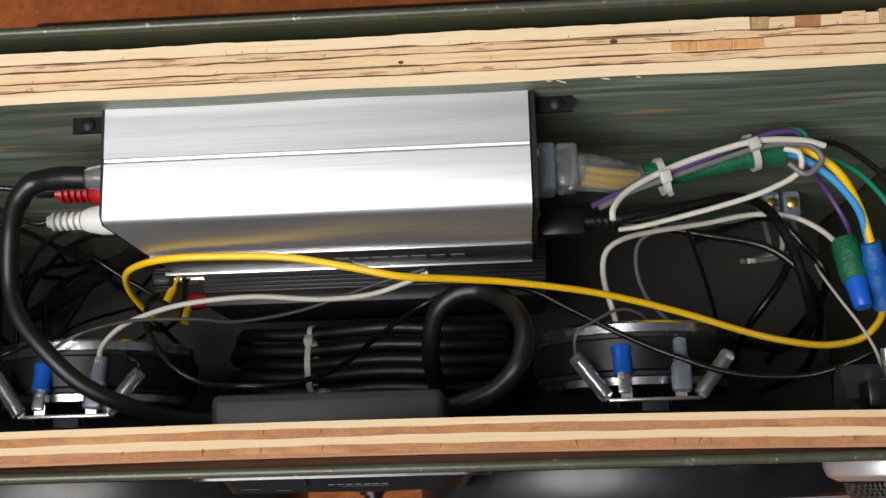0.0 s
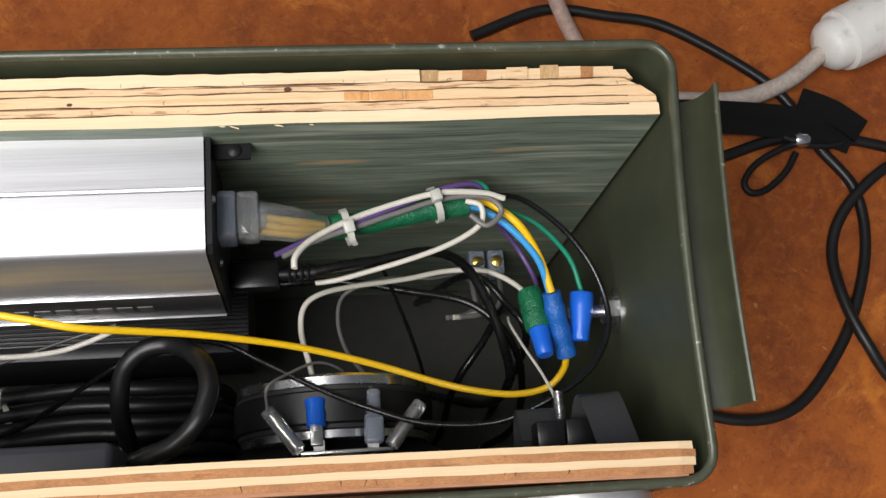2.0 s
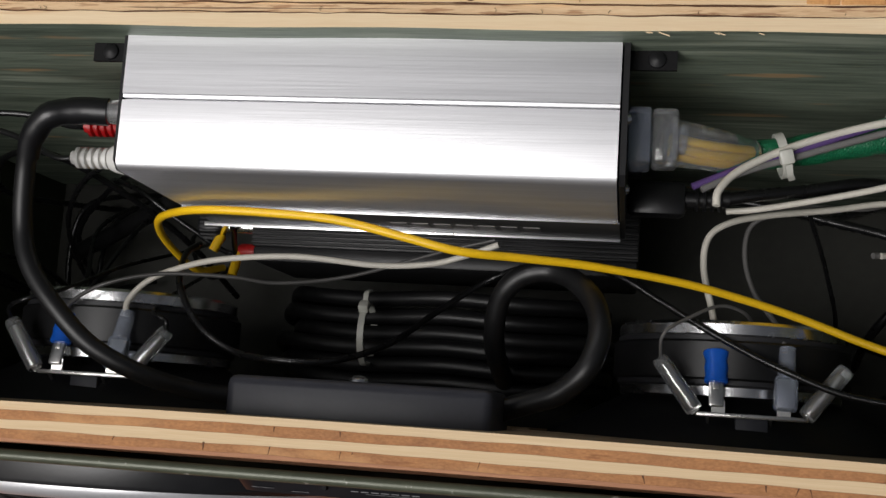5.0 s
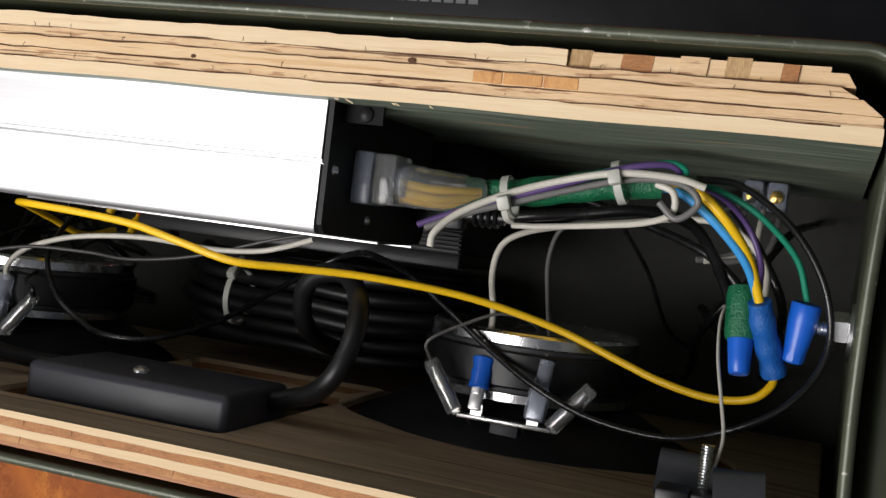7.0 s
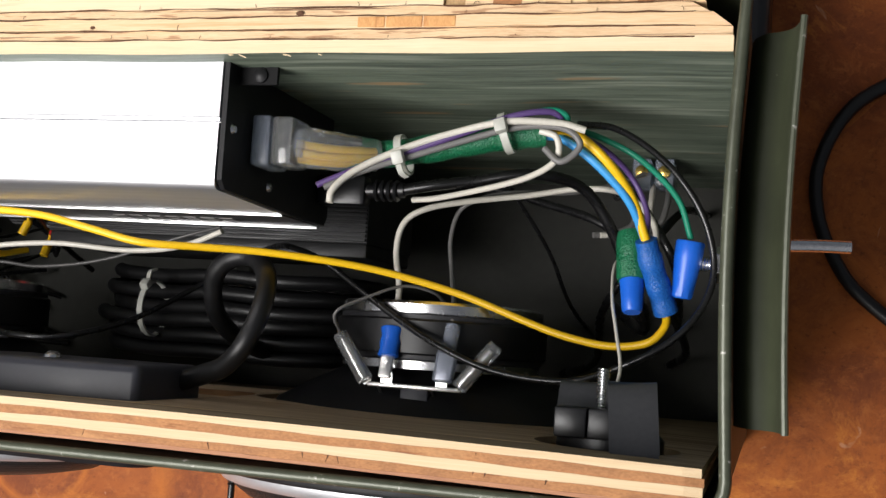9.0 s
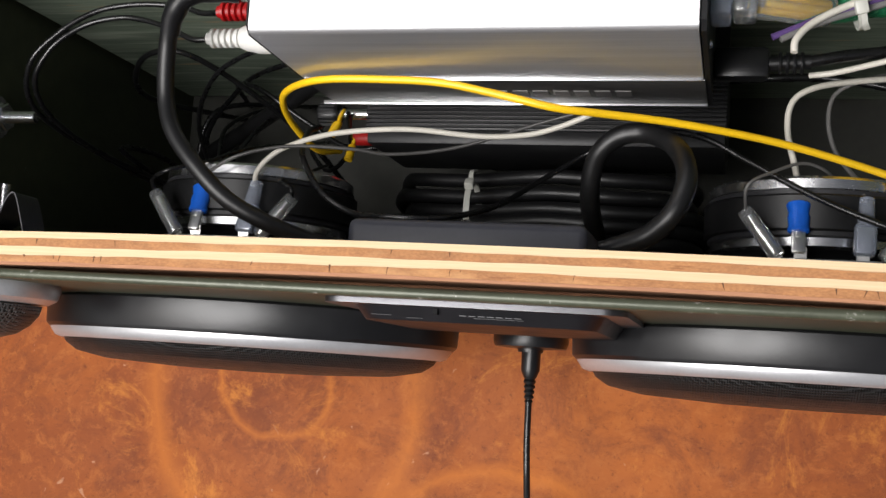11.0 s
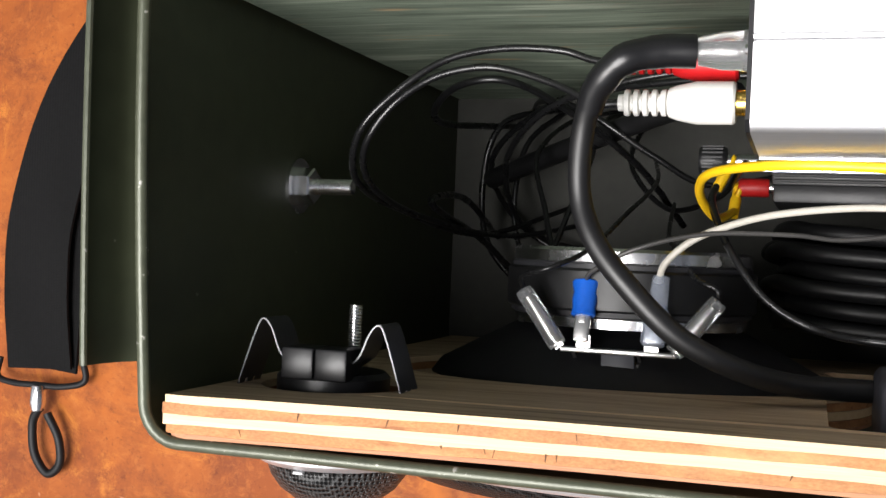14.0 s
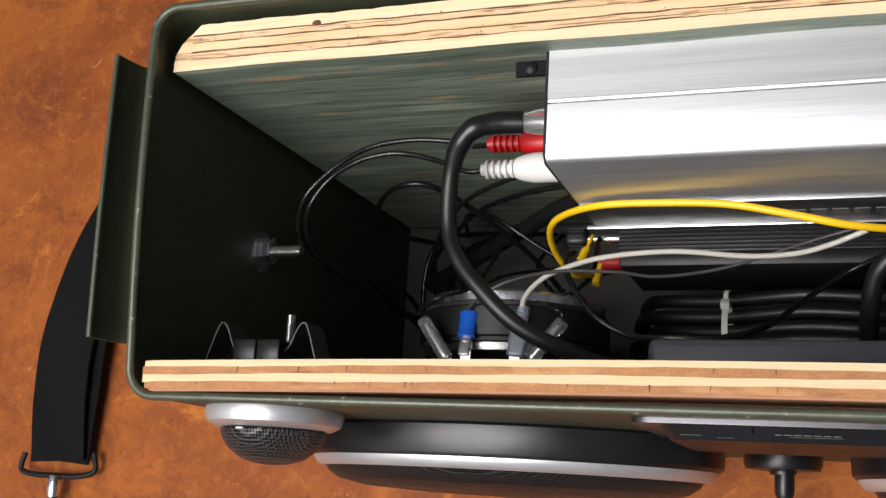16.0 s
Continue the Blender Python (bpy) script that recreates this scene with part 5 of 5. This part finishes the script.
# connector block for the speaker wires
cb = thing("terminal_block", "clear terminal block with coiled grey wires on the back lining", "connector")
for k in range(2):
    part("cell", box(0.264 + k * 0.0125, 0.275 + k * 0.0125, 0.0600, 0.0762, 0.110, 0.134, 0.002), CLEAR_BLUE, cb, "milky blue cell")
    part("screw", lathe([(0.0035, 0.0), (0.0035, 0.002), (0.001, 0.003)], "z", (0.2695 + k * 0.0125, 0.068, 0.134), 14), BRASS, cb)
for k in range(3):
    part("wire_tail", tube([(0.266 + k * 0.009, 0.062, 0.122), (0.266 + k * 0.009, 0.050, 0.130), (0.266 + k * 0.007, 0.038, 0.134), (0.256 + k * 0.005, 0.032, 0.140), (0.246 + k * 0.004, 0.030, 0.146)], 0.0017), WIRE_WHITE if k == 1 else WIRE_GREY, cb)


# ---------- bolts through the ends ----------
def bolt(x, s, y, z):
    ob = thing("bolt", "zinc bolt with washer and nut through the can's end", "bolt", "bolts in the can's ends")
    part("washer", lathe([(0.0125, 0.0), (0.0125, s * 0.0014), (0.004, s * 0.0013)], "x", (x, y, z), 28), STEEL, ob)
    part("nut", lathe([(0.0076, s * 0.0013), (0.0084, s * 0.002), (0.0084, s * 0.0076), (0.0076, s * 0.0084)], "x", (x, y, z), 6), STEEL, ob)
    part("stud", lathe([(0.0036 - 0.0004 * (k % 2), s * (0.007 + 0.0006 * k)) for k in range(34)], "x", (x, y, z), 14), STEEL, ob, "threaded shank")
    return ob


bolt(X0 + 0.0014, 1, 0.007, 0.243)
bolt(X1 - 0.0014 - 0.0035, -1, 0.008, 0.248)

# ---------- things on the table ----------
case = thing("black_case", "black case with yellow print lying behind the can", "case")
part("shell", box(-0.23, 0.335, 0.124, 0.232, 0.0, 0.098, 0.008, 3), BLACK_PLASTIC, case)
for x0, x1, y0, y1 in ((-0.075, -0.052, 0.176, 0.196), (-0.050, -0.024, 0.170, 0.196), (-0.022, 0.0, 0.178, 0.196)):
    part("print", box(x0, x1, y0, y1, 0.0978, 0.0984, 0), GRAPHIC_YELLOW, case, "yellow printed mark", smooth=False)
for k in range(9):
    part("print", box(0.02 + k * 0.008, 0.026 + k * 0.008, 0.168, 0.174, 0.0978, 0.0984, 0), PRINT_GREY, case, smooth=False)

strap = thing("shoulder_strap", "black nylon webbing strap with swivel hook on the table", "strap")
sl = smooth_line([(-0.410, 0.230, 0.034), (-0.482, 0.165, 0.032), (-0.552, 0.080, 0.026), (-0.583, 0.000, 0.022), (-0.590, -0.060, 0.018), (-0.587, -0.118, 0.014)], 8)
part("webbing", band(sl, [(1, 0.25, 0.12)] * len(sl), 0.058, 0.0022), WEBBING, strap)
sl2 = smooth_line([(-0.410, 0.226, 0.028), (-0.479, 0.163, 0.026), (-0.545, 0.080, 0.019), (-0.575, 0.000, 0.015), (-0.582, -0.060, 0.011), (-0.586, -0.118, 0.009)], 8)
part("webbing", band(sl2, [(1, 0.25, 0.12)] * len(sl2), 0.058, 0.0022), WEBBING, strap)
part("ring", tube([(-0.622, -0.112, 0.013), (-0.624, -0.126, 0.013), (-0.608, -0.130, 0.014), (-0.588, -0.130, 0.014), (-0.568, -0.130, 0.013), (-0.551, -0.125, 0.011), (-0.553, -0.110, 0.011)], 0.0024), BLACK_METAL, strap)
hook = part("swivel", lathe([(0.0048, 0.0), (0.0055, -0.003), (0.0060, -0.012), (0.0045, -0.018)], "y", (-0.586, -0.130, 0.016), 16), STEEL, strap, "dull steel swivel")
part("hook", tube([(-0.586, -0.147, 0.015), (-0.592, -0.158, 0.013), (-0.591, -0.180, 0.011), (-0.580, -0.194, 0.010), (-0.570, -0.186, 0.010), (-0.571, -0.168, 0.011), (-0.580, -0.150, 0.013)], 0.0032), BLACK_METAL, strap, "black snap hook")

strap_end = thing("shoulder_strap", "black strap end with snap hook lying on the table", "strap")
sl = smooth_line([(0.420, 0.215, 0.012), (0.480, 0.212, 0.013), (0.540, 0.206, 0.014), (0.580, 0.198, 0.014), (0.602, 0.190, 0.012)], 6)
part("webbing", band(sl, [(0.1, 1, 0.5)] * len(sl), 0.026, 0.004), WEBBING, strap_end)
part("webbing", band(smooth_line([(0.560, 0.222, 0.018), (0.585, 0.210, 0.019), (0.608, 0.194, 0.016)], 6), (0.3, 1, 0.2), 0.020, 0.004), WEBBING, strap_end)
part("ring", tube([(0.545, 0.194, 0.010), (0.565, 0.186, 0.010), (0.590, 0.186, 0.010), (0.602, 0.196, 0.010)], 0.0028), BLACK_METAL, strap_end)
part("swivel", lathe([(0.0050, 0.0), (0.0062, 0.003), (0.0062, 0.009), (0.0045, 0.012)], "x", (0.553, 0.190, 0.012), 14), STEEL, strap_end)
part("hook", tube([(0.556, 0.188, 0.010), (0.540, 0.183, 0.009), (0.520, 0.172, 0.007), (0.509, 0.158, 0.006), (0.513, 0.149, 0.006), (0.526, 0.151, 0.006), (0.543, 0.164, 0.008), (0.554, 0.180, 0.009)], 0.0027), BLACK_METAL, strap_end, "black snap hook")

wire("table_cable", "black power cable lying in a loop on the table",
     [(0.300, 0.290, 0.0045), (0.360, 0.312, 0.0045), (0.412, 0.306, 0.0045), (0.464, 0.294, 0.0045), (0.534, 0.249, 0.0045), (0.562, 0.216, 0.0045), (0.576, 0.186, 0.0045), (0.600, 0.150, 0.0045), (0.602, 0.105, 0.0045), (0.586, 0.056, 0.0045), (0.563, 0.017, 0.0045), (0.526, -0.021, 0.0045), (0.485, -0.030, 0.0045), (0.440, -0.018, 0.0045), (0.400, 0.010, 0.0045), (0.382, 0.032, 0.0045), (0.369, 0.064, 0.0045), (0.369, 0.099, 0.0045), (0.389, 0.136, 0.0045), (0.430, 0.160, 0.0045)], 0.0045, RUBBER, "cable")
wire("table_cable", "black power cable curving round on the table",
     [(0.720, 0.165, 0.0045), (0.660, 0.174, 0.0045), (0.621, 0.161, 0.0135), (0.588, 0.132, 0.0075), (0.573, 0.100, 0.0045), (0.573, 0.060, 0.0100), (0.585, 0.022, 0.0130), (0.610, -0.012, 0.0045), (0.660, -0.040, 0.0045)], 0.0045, RUBBER, "cable")
wire("table_cable", "black power cable passing under the strap end",
     [(0.430, 0.160, 0.0045), (0.497, 0.181, 0.0045), (0.545, 0.194, 0.0045), (0.600, 0.192, 0.0045), (0.660, 0.178, 0.0045), (0.72, 0.170, 0.0045)], 0.0045, RUBBER, "cable")
lead = thing("white_plug", "dirty white inline plug on a pale grey cable", "plug")
part("body", moved(lathe([(0.008, -0.004), (0.017, 0.0), (0.021, 0.005), (0.022, 0.014), (0.0255, 0.016), (0.0265, 0.022), (0.0265, 0.085), (0.020, 0.092)], "x", steps=32), pose(0.583, 0.262, 0.0275, 0, 0, 24)), speckled(WHITE_PLASTIC.copy(), (0.42, 0.36, 0.31), 50, 0.56, (1, 1, 1), 0.15, 0.6), lead)
part("cable", tube([(0.430, 0.232, 0.007), (0.480, 0.228, 0.007), (0.520, 0.229, 0.008), (0.555, 0.241, 0.014), (0.580, 0.258, 0.024), (0.592, 0.266, 0.0275)], 0.0072), material("grimy_pale_cable", (0.46, 0.39, 0.34), 0.6, 0.0, 40, 0.3, 0.1), lead)
part("cable", tube([(0.350, 0.42, 0.007), (0.362, 0.345, 0.007), (0.369, 0.318, 0.014), (0.378, 0.297, 0.008), (0.392, 0.27, 0.007), (0.432, 0.232, 0.007)], 0.0066), material("pink_grey_cable", (0.42, 0.29, 0.24), 0.6, 0.0, 40, 0.3, 0.1), lead)
